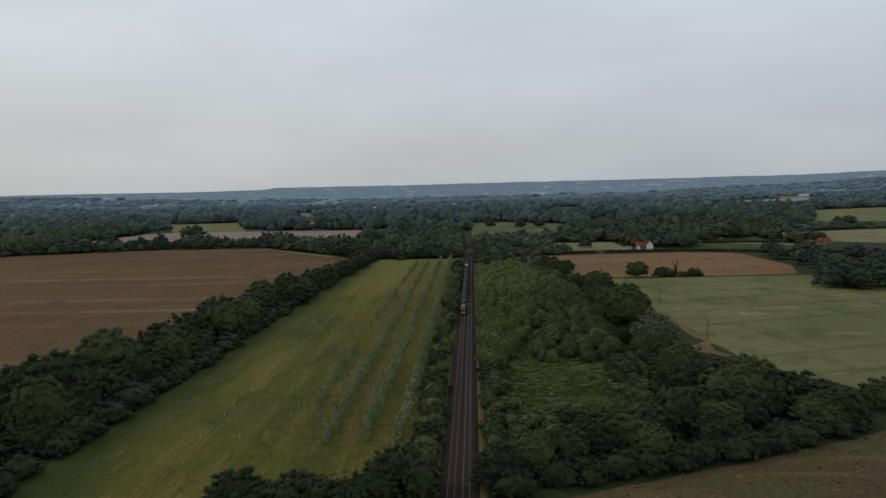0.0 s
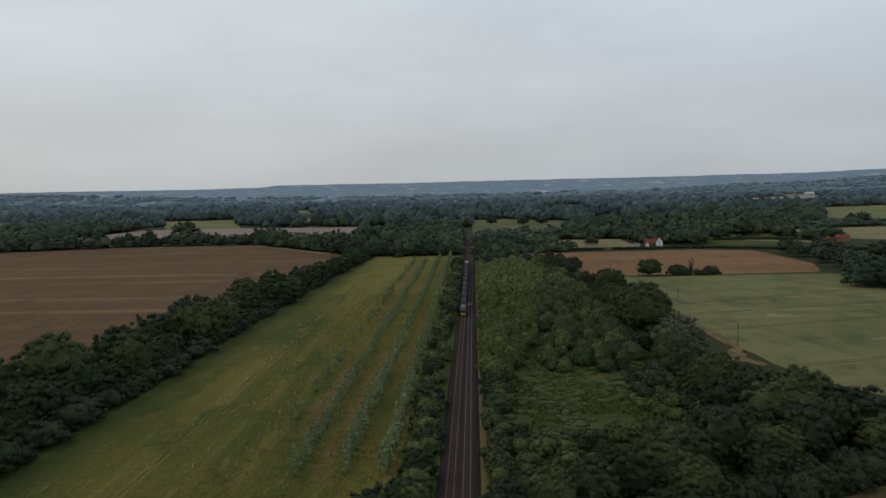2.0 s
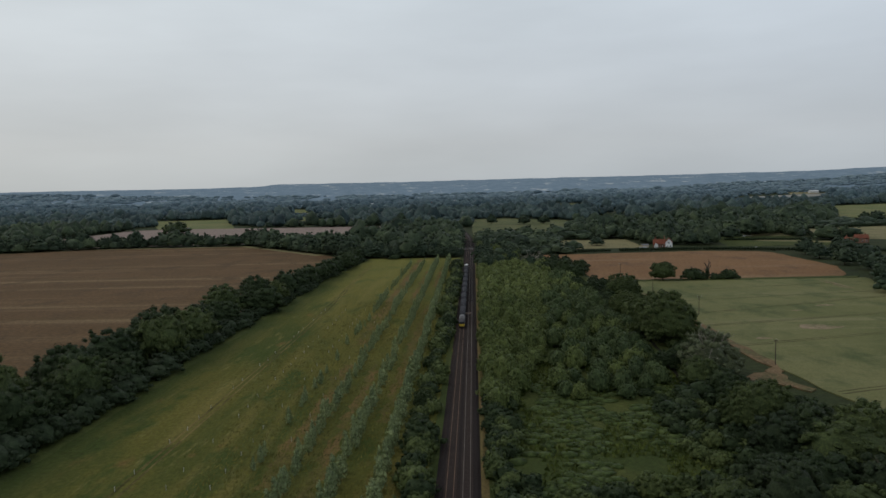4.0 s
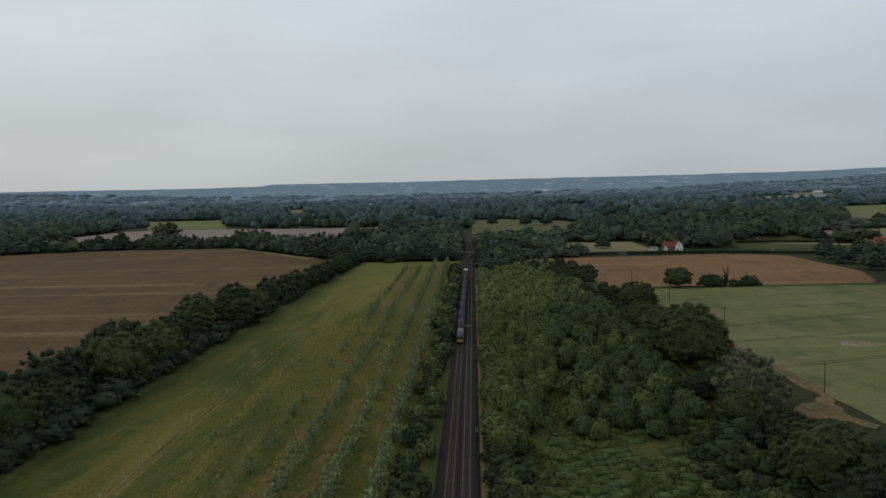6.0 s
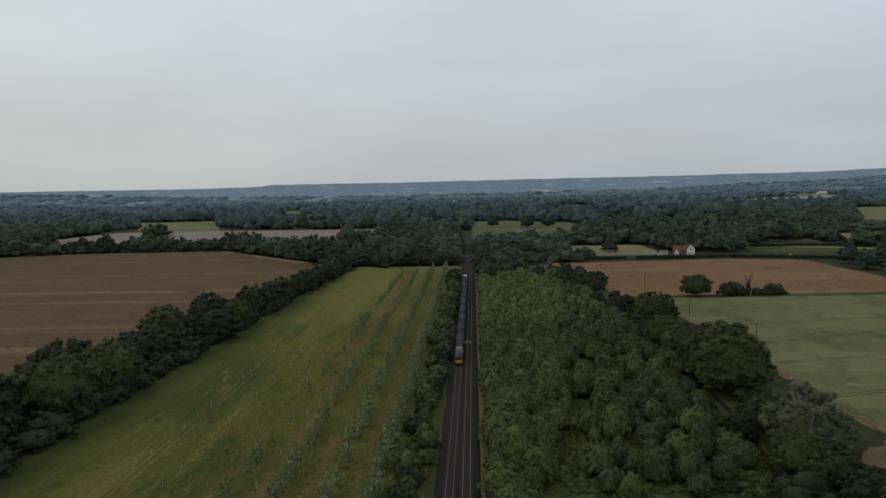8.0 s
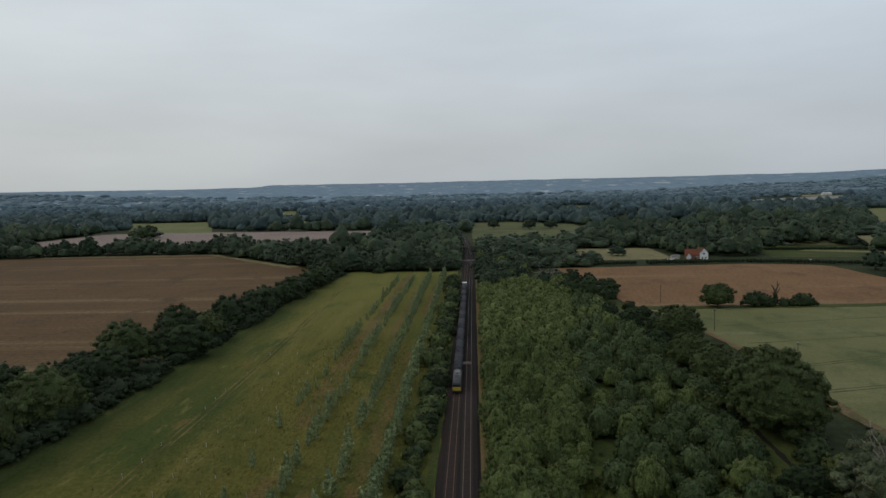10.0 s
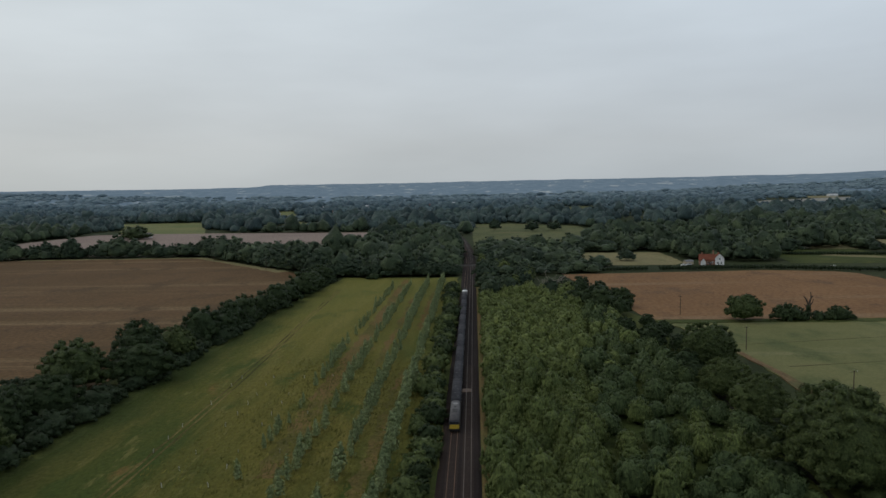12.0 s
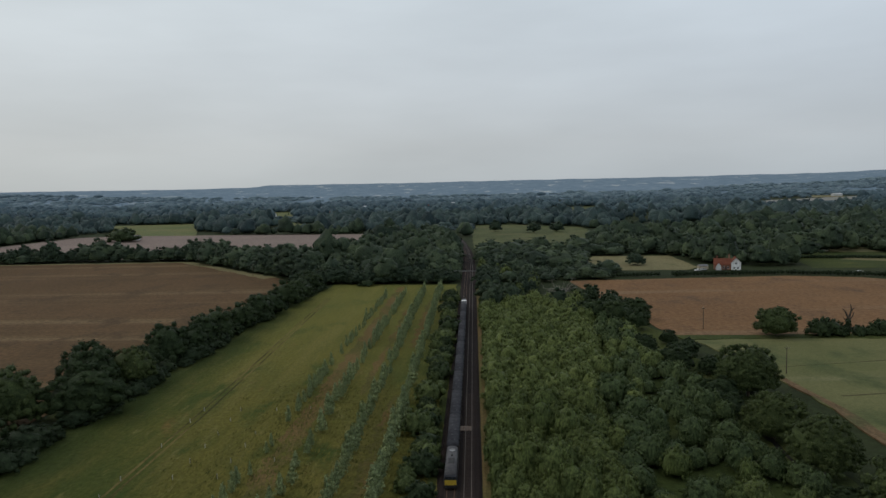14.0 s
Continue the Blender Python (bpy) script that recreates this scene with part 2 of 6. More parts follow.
M_CHALK = ground_mat("pale_worn_soil", (0.250, 0.190, 0.120), (0.290, 0.225, 0.150), (0.22, 0.175, 0.10), (0.3, 0.08, 0.1), 0, (0.17, 0.155, 0.080), (0.5, 0.62), fine=1.0)
M_PALE_SOIL = ground_mat("bleached_stubble", (0.24, 0.235, 0.21), (0.28, 0.27, 0.24), (0.22, 0.22, 0.19), (0.006, 0.03, 0.1), 0, fine=0.3, bump=0.2)
M_TRAM = ground_mat("pressed_dark_crop", (0.082, 0.080, 0.036), (0.095, 0.085, 0.042), (0.11, 0.095, 0.05), (0.1, 0.1, 0.1), 0, (0.10, 0.110, 0.045), (0.46, 0.58), fine=1.0)
M_OLIVE = ground_mat("olive_rough_pasture", (0.088, 0.104, 0.044), (0.125, 0.134, 0.058), (0.14, 0.13, 0.06), (0.01, 0.02, 0.1), 0, (0.066, 0.082, 0.036), (0.5, 0.66), fine=0.4, bump=0.2)
M_FLOOR = ground_mat("woodland_floor", (0.028, 0.040, 0.016), (0.040, 0.050, 0.020), (0.045, 0.052, 0.022), (0.02, 0.02, 0.1), 0, (0.024, 0.032, 0.015), fine=0.4)
M_RUST_GRASS = ground_mat("dry_russet_grass", (0.150, 0.100, 0.038), (0.175, 0.118, 0.047), (0.13, 0.106, 0.033), (0.3, 0.03, 0.1), 0, (0.105, 0.096, 0.028), (0.44, 0.58), fine=1.0)
M_TUFT = leaf_mat("dry_grass_blades", (0.085, 0.088, 0.026), (0.19, 0.155, 0.055), 0.9, 0.4, 0)
M_RANK = leaf_mat("rank_green_grass", (0.066, 0.088, 0.022), (0.108, 0.124, 0.036), 0.9, 0.4, 0)
M_HEADS = leaf_mat("grass_seed_heads", (0.080, 0.082, 0.022), (0.112, 0.104, 0.030), 0.9, 0.25, 0)
M_BALLAST = ground_mat("dark_ballast", (0.028, 0.022, 0.021), (0.036, 0.028, 0.026), (0.047, 0.032, 0.026), (0.5, 0.01, 0.1), 0, (0.031, 0.025, 0.025), fine=3.0, bump=0.8)
M_DITCH = ground_mat("wet_dark_soil", (0.016, 0.015, 0.012), (0.022, 0.020, 0.014), (0.024, 0.026, 0.014), (0.3, 0.05, 0.1), 0, fine=2.0)
M_VERGE = ground_mat("dry_verge", (0.150, 0.105, 0.045), (0.115, 0.105, 0.038), (0.19, 0.13, 0.06), (0.3, 0.03, 0.1), 0, (0.09, 0.085, 0.03), fine=1.5)
M_RAIL = plain_mat("worn_rail_steel", (0.13, 0.10, 0.085), (0.20, 0.165, 0.145), 1.5, 0.5, 0.5, 0.4)
M_RAIL_RUST = plain_mat("rusty_rail_steel", (0.150, 0.078, 0.046), (0.215, 0.125, 0.080), 1.5, 0.6, 0.3, 0.3)
M_SLEEPER = plain_mat("weathered_sleeper", (0.048, 0.033, 0.026), (0.070, 0.050, 0.040), 4.0, 0.9)
M_DECK = plain_mat("crossing_timber", (0.17, 0.12, 0.09), (0.25, 0.19, 0.15), 3.0, 0.85)
M_COACH = plain_mat("dark_umber_coach_paint", (0.040, 0.028, 0.026), (0.062, 0.045, 0.040), 1.5, 0.42)
M_ROOF = plain_mat("sooty_grey_coach_roof", (0.036, 0.037, 0.042), (0.060, 0.061, 0.068), 0.8, 0.9, 0, 0.05)
M_ROOF_D = plain_mat("dark_loco_roof", (0.050, 0.050, 0.055), (0.085, 0.080, 0.080), 1.0, 0.6)
M_LOCO = plain_mat("dark_loco_paint", (0.022, 0.024, 0.030), (0.040, 0.042, 0.050), 1.2, 0.4)
M_YELLOW = plain_mat("yellow_warning_paint", (0.46, 0.31, 0.03), (0.55, 0.38, 0.05), 2.0, 0.5)
M_BLACK = plain_mat("sooty_black_iron", (0.012, 0.012, 0.012), (0.030, 0.028, 0.026), 3.0, 0.6)
M_WHITE = plain_mat("white_render", (0.66, 0.66, 0.66), (0.78, 0.78, 0.77), 0.8, 0.85)
M_TILE = plain_mat("red_clay_roof_tiles", (0.150, 0.052, 0.034), (0.215, 0.082, 0.052), 1.2, 0.9, 0, 0.1, 0.4)
M_BRICK = plain_mat("brown_red_brick", (0.22, 0.11, 0.075), (0.30, 0.16, 0.11), 2.5, 0.9, 0, 0.2, 0.3)
M_SLATE = plain_mat("grey_slate_roof", (0.15, 0.15, 0.16), (0.22, 0.22, 0.235), 1.0, 0.7)
M_GREYWALL = plain_mat("pale_grey_cladding", (0.50, 0.51, 0.52), (0.60, 0.61, 0.62), 0.5, 0.7)
M_POLE = plain_mat("creosoted_pole_wood", (0.050, 0.036, 0.028), (0.10, 0.078, 0.06), 2.0, 0.9)
M_GALV = plain_mat("galvanised_steel", (0.22, 0.22, 0.22), (0.32, 0.32, 0.32), 2.0, 0.5, 0.4)
M_TUBE = plain_mat("pale_plastic_tree_guard", (0.42, 0.42, 0.36), (0.54, 0.54, 0.47), 3.0, 0.6)
M_CAR = plain_mat("silver_car_paint", (0.42, 0.43, 0.45), (0.50, 0.51, 0.53), 1.0, 0.3)
M_RUBBER = plain_mat("tyre_rubber", (0.015, 0.015, 0.015), (0.025, 0.025, 0.025), 3.0, 0.9)
M_GLASS, _n, _l, _b = nodes_of("window_glass", 0.08, 0.5)
_b.inputs["Base Color"].default_value = (0.02, 0.024, 0.028, 1)

# the far ridge, a backdrop: miles of haze put into its colour and glow
M_HILLS, _n, _l, _b = nodes_of("hazed_distant_ridge", 1.0, 0.0)
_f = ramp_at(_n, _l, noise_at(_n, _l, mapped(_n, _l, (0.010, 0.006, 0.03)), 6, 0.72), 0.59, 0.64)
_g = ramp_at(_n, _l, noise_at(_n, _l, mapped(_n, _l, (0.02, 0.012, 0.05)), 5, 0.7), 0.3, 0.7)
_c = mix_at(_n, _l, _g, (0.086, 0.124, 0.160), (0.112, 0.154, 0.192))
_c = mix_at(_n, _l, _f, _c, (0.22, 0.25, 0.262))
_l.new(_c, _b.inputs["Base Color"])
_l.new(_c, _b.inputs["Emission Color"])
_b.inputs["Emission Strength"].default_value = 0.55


# ---------------------------------------------------------------- mesh helpers
def mesh_from(name, verts, faces, mat, smooth=False):
    me = bpy.data.meshes.new(name)
    me.from_pydata([tuple(v) for v in verts], [], [tuple(f) for f in faces])
    me.materials.append(mat)
    if smooth:
        me.polygons.foreach_set("use_smooth", [True] * len(me.polygons))
    me.update()
    return me


def fast_mesh(name, verts, tris, quads, mat):
    """A large mesh from numpy arrays of triangles and quads."""
    me = bpy.data.meshes.new(name)
    me.vertices.add(len(verts))
    me.vertices.foreach_set("co", np.asarray(verts, np.float32).ravel())
    loops = np.concatenate([np.asarray(tris, np.int32).ravel(), np.asarray(quads, np.int32).ravel()])
    nt, nq = len(tris), len(quads)
    me.loops.add(len(loops))
    me.loops.foreach_set("vertex_index", loops)
    me.polygons.add(nt + nq)
    me.polygons.foreach_set("loop_start", np.concatenate([np.arange(nt) * 3, nt * 3 + np.arange(nq) * 4]).astype(np.int32))
    me.polygons.foreach_set("use_smooth", np.ones(nt + nq, bool))
    me.materials.append(mat)
    me.update(calc_edges=True)
    me.validate()
    return me


def child(name, me, parent, label="", m=None):
    ob = new(name, me)
    ob.parent = parent
    if m is not None:
        ob.matrix_basis = m
    if label:
        tagged(ob, label)
    return ob


def part(name, bm, material, parent, label="", smooth=False):
    me = bpy.data.meshes.new(name)
    bm.to_mesh(me)
    bm.free()
    me.materials.append(material)
    if smooth:
        me.polygons.foreach_set("use_smooth", [True] * len(me.polygons))
    ob = new(name, me)
    if parent is not None:
        ob.parent = parent
    if label:
        tagged(ob, label)
    return ob


def box_bm(x0, y0, z0, x1, y1, z1, bevel=0.0, bm=None):
    bm = bm or bmesh.new()
    r = bmesh.ops.create_cube(bm, size=1)
    vs = r["verts"]
    for v in vs:
        v.co = Vector((x0 + (v.co.x + 0.5) * (x1 - x0), y0 + (v.co.y + 0.5) * (y1 - y0), z0 + (v.co.z + 0.5) * (z1 - z0)))
    if bevel:
        es = [e for e in bm.edges if e.verts[0] in vs]
        bmesh.ops.bevel(bm, geom=es, offset=bevel, segments=1, affect="EDGES")
    return bm


def tube(verts, faces, a, b, ra, rb, n=6):
    """Appends a tapered limb from a to b."""
    a, b = np.array(a, float), np.array(b, float)
    d = (b - a) / (np.linalg.norm(b - a) + 1e-9)
    u = np.cross(d, (0.3, 0.9, 0.2))
    u /= np.linalg.norm(u)
    w = np.cross(d, u)
    k = len(verts)
    for p, r in ((a, ra), (b, rb)):
        for i in range(n):
            t = 2 * math.pi * i / n
            verts.append(p + r * (math.cos(t) * u + math.sin(t) * w))
    for i in range(n):
        j = (i + 1) % n
        faces.append((k + i, k + j, k + n + j, k + n + i))
    faces.append(tuple(k + n + i for i in range(n)))


def rod(parent, name, a, b, ra, rb, mat, n=8, label=""):
    v, f = [], []
    tube(v, f, a, b, ra, rb, n)
    return child(name, mesh_from(name, v, f, mat), parent, label)


def revolve(name, prof, mat, n=12, smooth=True):
    """A lathe mesh about z from (radius, height) pairs."""
    v, f = [], []
    for r, z in prof:
        for i in range(n):
            t = 2 * math.pi * i / n
            v.append((r * math.cos(t), r * math.sin(t), z))
    for k in range(len(prof) - 1):
        for i in range(n):
            j = (i + 1) % n
            f.append((k * n + i, k * n + j, (k + 1) * n + j, (k + 1) * n + i))
    f.append(tuple((len(prof) - 1) * n + i for i in range(n)))
    return mesh_from(name, v, f, mat, smooth)


def extrude_y(name, prof, y0, y1, mat, smooth=False):
    """A closed outline in x and z drawn out along y."""
    n = len(prof)
    v = [(x, y0, z) for x, z in prof] + [(x, y1, z) for x, z in prof]
    f = [(i, i + n, (i + 1) % n + n, (i + 1) % n) for i in range(n)]
    f += [tuple(range(n)), tuple(range(2 * n - 1, n - 1, -1))]
    return mesh_from(name, v, f, mat, smooth)


# ---------------------------------------------------------------- ground and fields
def inside(poly, x, y):
    """Which of the points lie in the polygon."""
    x, y = np.asarray(x, float), np.asarray(y, float)
    r = np.zeros(x.shape, bool)
    p = np.array(poly, float)
    for (x0, y0), (x1, y1) in zip(p, np.roll(p, -1, 0)):
        c = (y0 > y) != (y1 > y)
        r ^= c & (x < (x1 - x0) * (y - y0) / (y1 - y0 + 1e-12) + x0)
    return r


def ragged(poly, step, amp, seed):
    """The outline with points every few metres and an uneven edge."""
    rng = np.random.default_rng(seed)
    out = []
    for (x0, y0), (x1, y1) in zip(poly, poly[1:] + poly[:1]):
        d = math.hypot(x1 - x0, y1 - y0)
        k = max(1, int(d / step))
        for i in range(k):
            t = i / k
            out.append((x0 + (x1 - x0) * t + rng.normal(0, amp), y0 + (y1 - y0) * t + rng.normal(0, amp)))
    return out


def field(name, poly, z, mat, label, category="field", step=8, amp=0.5, thick=0.3):
    pts = ragged(poly, step, amp, len(name) + int(abs(poly[0][0])))
    n = len(pts)
    v = [(x, y, z) for x, y in pts] + [(x, y, z - thick) for x, y in pts]
    f = [tuple(range(n))] + [(i, i + n, (i + 1) % n + n, (i + 1) % n) for i in range(n)]
    ob = new(name, mesh_from(name, v, f, mat))
    return tagged(ob, label, category, kind="structure")


def sheet():
    """The ground as one disc that reaches the foot of the far ridge."""
    v, f = [], []
    rings = [0, 60, 150, 300, 600, 1100, 1800, 2600, 3500, 4650]
    n = 72
    v.append((0, 100, -0.1))
    for r in rings[1:]:
        for i in range(n):
            t = 2 * math.pi * i / n
            v.append((r * math.cos(t), 100 + r * math.sin(t), -0.1))
    for i in range(n):
        f.append((0, 1 + i, 1 + (i + 1) % n))
    for k in range(len(rings) - 2):
        for i in range(n):
            a, b = 1 + k * n + i, 1 + k * n + (i + 1) % n
            f.append((a, a + n, b + n, b))
    tagged(new("ground", mesh_from("ground", v, f, M_FLOOR)), "dark green rough ground under the woods", "ground", kind="structure")


sheet()


def hill(x, y):
    """Height of the far hills."""
    r = math.hypot(x, y - 100)
    if r < 3000:
        return 0.0
    a = math.degrees(math.atan2(x, y))
    top = 92 + 5 * noise.noise((a * 0.11, 3, 0)) + 3.0 * noise.noise((a * 0.6, 8, 0)) + 1.2 * noise.noise((a * 3.1, 5, 0))
    top += -10 / (1 + math.exp(min(60, (a + 16.5) * 5))) + 9 / (1 + math.exp(min(60, -(a - 27) * 1.2)))
    s = min(1.0, (r - 3000) / 1640)
    s = s * s * (3 - 2 * s)
    return top * s + 26 * s * (1 - s) * noise.noise((x * 0.0022, y * 0.003, 1))


def ridge():
    """Low wooded hills closing the view all round."""
    v, f = [], []
    n, rows_r = 720, [3000, 3250, 3500, 3750, 4000, 4200, 4400, 4550, 4640]
    for k, r in enumerate(rows_r):
        for i in range(n):
            t = 2 * math.pi * i / n
            x, y = r * math.cos(t), 100 + r * math.sin(t)
            v.append((x, y, hill(x, y) - 0.5))
    for k in range(len(rows_r) - 1):
        for i in range(n):
            j = (i + 1) % n
            f.append((k * n + i, (k + 1) * n + i, (k + 1) * n + j, k * n + j))
    tagged(new("backdrop", mesh_from("backdrop", v, f, M_HILLS, True)), "wooded ridge along the horizon, coloured blue for haze", "hills", kind="structure")


ridge()

BROWN_L = [(-139, 694), (-252, 815), (-420, 812), (-545, 772), (-1000, 640), (-1000, -60), (-140, -60), (-136, 200), (-126, 330), (-118, 440), (-108, 560), (-103, 645)]
MEADOW = [(-104, 130), (-102, 300), (-101, 380), (-99, 480), (-96, 560), (-90, 656), (-12, 648), (-9.4, 500), (-9.4, 150), (-40, 140), (-75, 132)]
MEADOW_S = [(-103, 118), (-9.4, 130), (-9.4, -60), (-112, -60)]
BROWN_R = [(58, 656), (195, 663), (236, 651), (245, 640), (247, 543), (233, 504), (225, 494), (80, 493), (74, 520), (68, 570)]
CROP = [(82, 487), (236, 486), (217, 430), (420, 400), (420, 216), (150, 206), (124, 216), (104, 246), (97, 290), (95, 350), (92, 428)]
STUBBLE = [(15, 142), (47, 155.5), (79, 169), (104, 181), (150, 199), (420, 205), (420, -60), (8, -60), (8, 130)]
PINK = [(-118, 850), (-255, 848), (-420, 845), (-560, 828), (-575, 1000), (-560, 1175), (-470, 1190), (-140, 1137)]
GREEN_L = [(-391, 1172), (-529, 1196), (-690, 1510), (-526, 1525)]
GRASS_MID = [(-1, 880), (95, 860), (150, 1010), (150, 1200), (60, 1290), (-4, 1290)]
HAY = [(78, 706), (146, 702), (158, 716), (160, 796), (92, 802)]
HAY_R = [(342, 772), (420, 716), (620, 740), (620, 930), (386, 885)]
GREEN_R = [(494, 1020), (720, 960), (1200, 1500), (903, 1548), (722, 1494)]
PADDOCK = [(230, 700), (330, 690), (325, 800), (250, 800)]
VILLAGE = [(-330, 1930), (-20, 1930), (0, 2350), (-380, 2350)]
FAR_A = [(-470, 1760), (-400, 1735), (-500, 2100), (-585, 2110)]
FAR_B = [(684, 1989), (993, 2075), (1265, 2555), (869, 2301)]
FAR_C = [(150, 1560), (250, 1560), (320, 2060), (200, 2080)]
FAR_E = [(-420, 1530), (-240, 1250), (-225, 1290), (-390, 1590)]
FAR_D = [(1090, 2500), (1190, 2480), (1290, 2720), (1170, 2750)]

field("bare_field", BROWN_L, 0.02, M_PLOUGH, "bare brown soil in pale working stripes")
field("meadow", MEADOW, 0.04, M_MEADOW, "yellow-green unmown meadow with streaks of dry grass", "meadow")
field("meadow", MEADOW_S, 0.03, M_MEADOW, "yellow-green unmown meadow beyond a hedge", "meadow")
field("bare_field", BROWN_R, 0.02, M_PLOUGH2, "reddish-brown bare soil behind a hedge")
field("crop_field", CROP, 0.25, M_CROP, "pale green standing crop with faint drill rows", thick=0.5)
field("stubble_field", STUBBLE, 0.03, M_STUBBLE, "weedy brown stubble beside a belt of trees")
field("fallow_field", PINK, 0.02, M_PINK, "pale pinkish fallow soil between lines of trees")
field("pasture", GREEN_L, 0.05, M_PASTURE, "light green grazed pasture among woods", "pasture")
field("pasture", GRASS_MID, 0.02, M_OLIVE, "olive green rough pasture beside the railway", "pasture")
field("hay_field", HAY, 0.02, M_HAY, "yellowish cut hay field behind a house")
field("hay_field", HAY_R, 0.02, M_HAY, "straw-coloured cut field among dark trees")
field("pasture", GREEN_R, 0.02, M_PASTURE, "smooth green pasture on a rise", "pasture")
field("pasture", PADDOCK, 0.015, M_ROUGH, "rough green paddock by the lane", "pasture")
field("pasture", FAR_A, 0.02, M_PASTURE, "small light green pasture far off", "pasture")
field("fallow_field", FAR_B, 0.02, M_PALE_SOIL, "pale far field between woods")
field("pasture", FAR_C, 0.02, M_OLIVE, "small olive pasture far off", "pasture")
field("hay_field", [(272, 748), (330, 716), (346, 723), (284, 758)], 0.03, M_HAY, "short pale cut strip by the lane")
field("hay_field", [(292, 802), (330, 797), (336, 832), (297, 846)], 0.03, M_HAY, "small pale yard beside a house")
field("pasture", FAR_E, 0.02, M_PASTURE, "narrow light green pasture behind tree groups", "pasture")
field("hay_field", FAR_D, 0.02, M_HAY, "broad pale far field")
field("rough_ground", [(0.4, 145), (12, 145), (60, 170), (70, 250), (74, 330), (76, 500), (62, 560), (0.4, 560)], 0.0, M_ROUGH, "rough grass between willow scrub", "grass")
field("rough_ground", [(-94, 645), (-94, 560), (-97, 450), (-98, 300), (-98, 130), (-128, 130), (-122, 330), (-114, 470), (-106, 600)], 0.012, M_ROUGH, "shaded rough grass under a tall hedge", "grass")
field("field_margin", [(78, 487), (230, 486), (236, 494), (78, 494)], 0.35, M_ROUGH, "rough grass margin between two fields", "grass", amp=0.8, thick=0.5)
field("sandy_track", [(90.5, 442), (93, 405), (91.8, 380), (93.6, 330), (94.5, 296), (97, 284), (99.5, 296), (97.2, 330), (95.6, 380), (96, 405), (92.5, 442)], 0.32, M_SAND, "worn sandy farm track beside a crop", "track", amp=0.35, thick=0.4)
field("sandy_track", [(82, 277), (86, 281), (90, 281.5), (95, 288), (97.5, 289), (95.5, 281), (94, 274), (97.5, 264), (96, 262), (91, 269), (86, 270), (82, 271)], 0.33, M_SAND, "bare sandy soil at a field gateway", "track", 2, 0.7, 0.4)
for ax, ay, bx, by, w in ((103, 259.4, 210, 291, 0.35), (103, 261.6, 210, 293.2, 0.3), (99, 379, 215, 421, 0.3), (99, 381.2, 215, 423, 0.3), (97, 353.6, 250, 391, 0.3), (97, 355.7, 250, 393, 0.25), (101, 415, 214, 436, 0.3), (112, 233.5, 250, 270, 0.3), (112, 235.6, 250, 272, 0.3), (98, 318, 290, 372, 0.25), (98, 320, 290, 374, 0.2), (96, 446, 224, 470, 0.22)):
    field("tramline", [(ax, ay - w), (bx, by - w), (bx, by + w), (ax, ay + w)], 0.285, M_TRAM, "dark wheel line pressed through a crop", "track", 5, 0.14, 0.2)
field("sandy_track", [(-139, 696), (-252, 817), (-420, 814), (-420, 809), (-254, 808), (-146, 690)], 0.06, M_HAY, "pale dry margin along a bare field", "track", amp=1.0)
for bx, by, bw, bl, rz in ((140, 349, 8.5, 4.2, -0.1), (166, 397, 5, 1.6, 0.2), (205, 398, 8, 1.0, 0.2), (160, 300, 12, 0.8, 0.1), (148, 385, 3, 0.8, 0.3), (124, 237, 6, 0.8, 0.2), (190, 372, 9, 0.8, 0.15), (110, 330, 3, 1.4, 0.1), (203, 462, 0.5, 14, 0.0), (206, 462, 0.5, 14, 0.0)):
    ring = [(bx + bw * math.cos(a) * (1 + 0.25 * math.sin(3 * a + bx)) - bl * math.sin(a) * rz, by + bl * math.sin(a) * (1 + 0.3 * math.cos(2 * a + by)) + bw * math.cos(a) * rz) for a in [k * math.pi / 8 for k in range(16)]]
    field("bare_patch", ring, 0.30, M_CHALK, "worn pale patch in a green crop", "soil", 2, 0.3, 0.3)
# russet dry strips between the planted rows, and wheel tracks in the meadow
for sx, ya, yb, w in ((-44.8, 200, 300, 2.6), (-45.5, 330, 640, 3.0), (-35, 175, 300, 1.6), (-25, 240, 420, 1.8), (-34.5, 420, 560, 1.3), (-24.5, 480, 590, 1.5)):
    field("dry_strip", [(sx - w, ya), (sx - w * 0.8, (ya + yb) / 2), (sx - w * 0.6, yb), (sx + w * 0.7, yb), (sx + w, (ya + yb) / 2), (sx + w * 0.6, ya)], 0.06, M_RUST_GRASS, "strip of dry russet grass between planted rows", "grass", 3, 0.7, 0.1)
M_TRAMLINE = ground_mat("pressed_dry_grass", (0.165, 0.130, 0.044), (0.190, 0.150, 0.055), (0.10, 0.080, 0.026), (0.3, 0.05, 0.1), 0, (0.062, 0.060, 0.018), (0.44, 0.60), fine=1.0)
for sx in (-74.3, -76.1):
    field("wheel_track", [(sx + 0.28, 128), (sx + 0.32, 220), (sx + 0.2, 340), (sx - 0.5, 400), (sx - 2.0, 455), (sx - 4.2, 520), (sx - 6.5, 600), (sx - 7.1, 600), (sx - 4.8, 520), (sx - 2.6, 455), (sx - 1.1, 400), (sx - 0.4, 340), (sx - 0.32, 220), (sx - 0.28, 128)], 0.08, M_TRAMLINE, "narrow wheel track pressed into meadow grass", "track", 6, 0.06, 0.1)
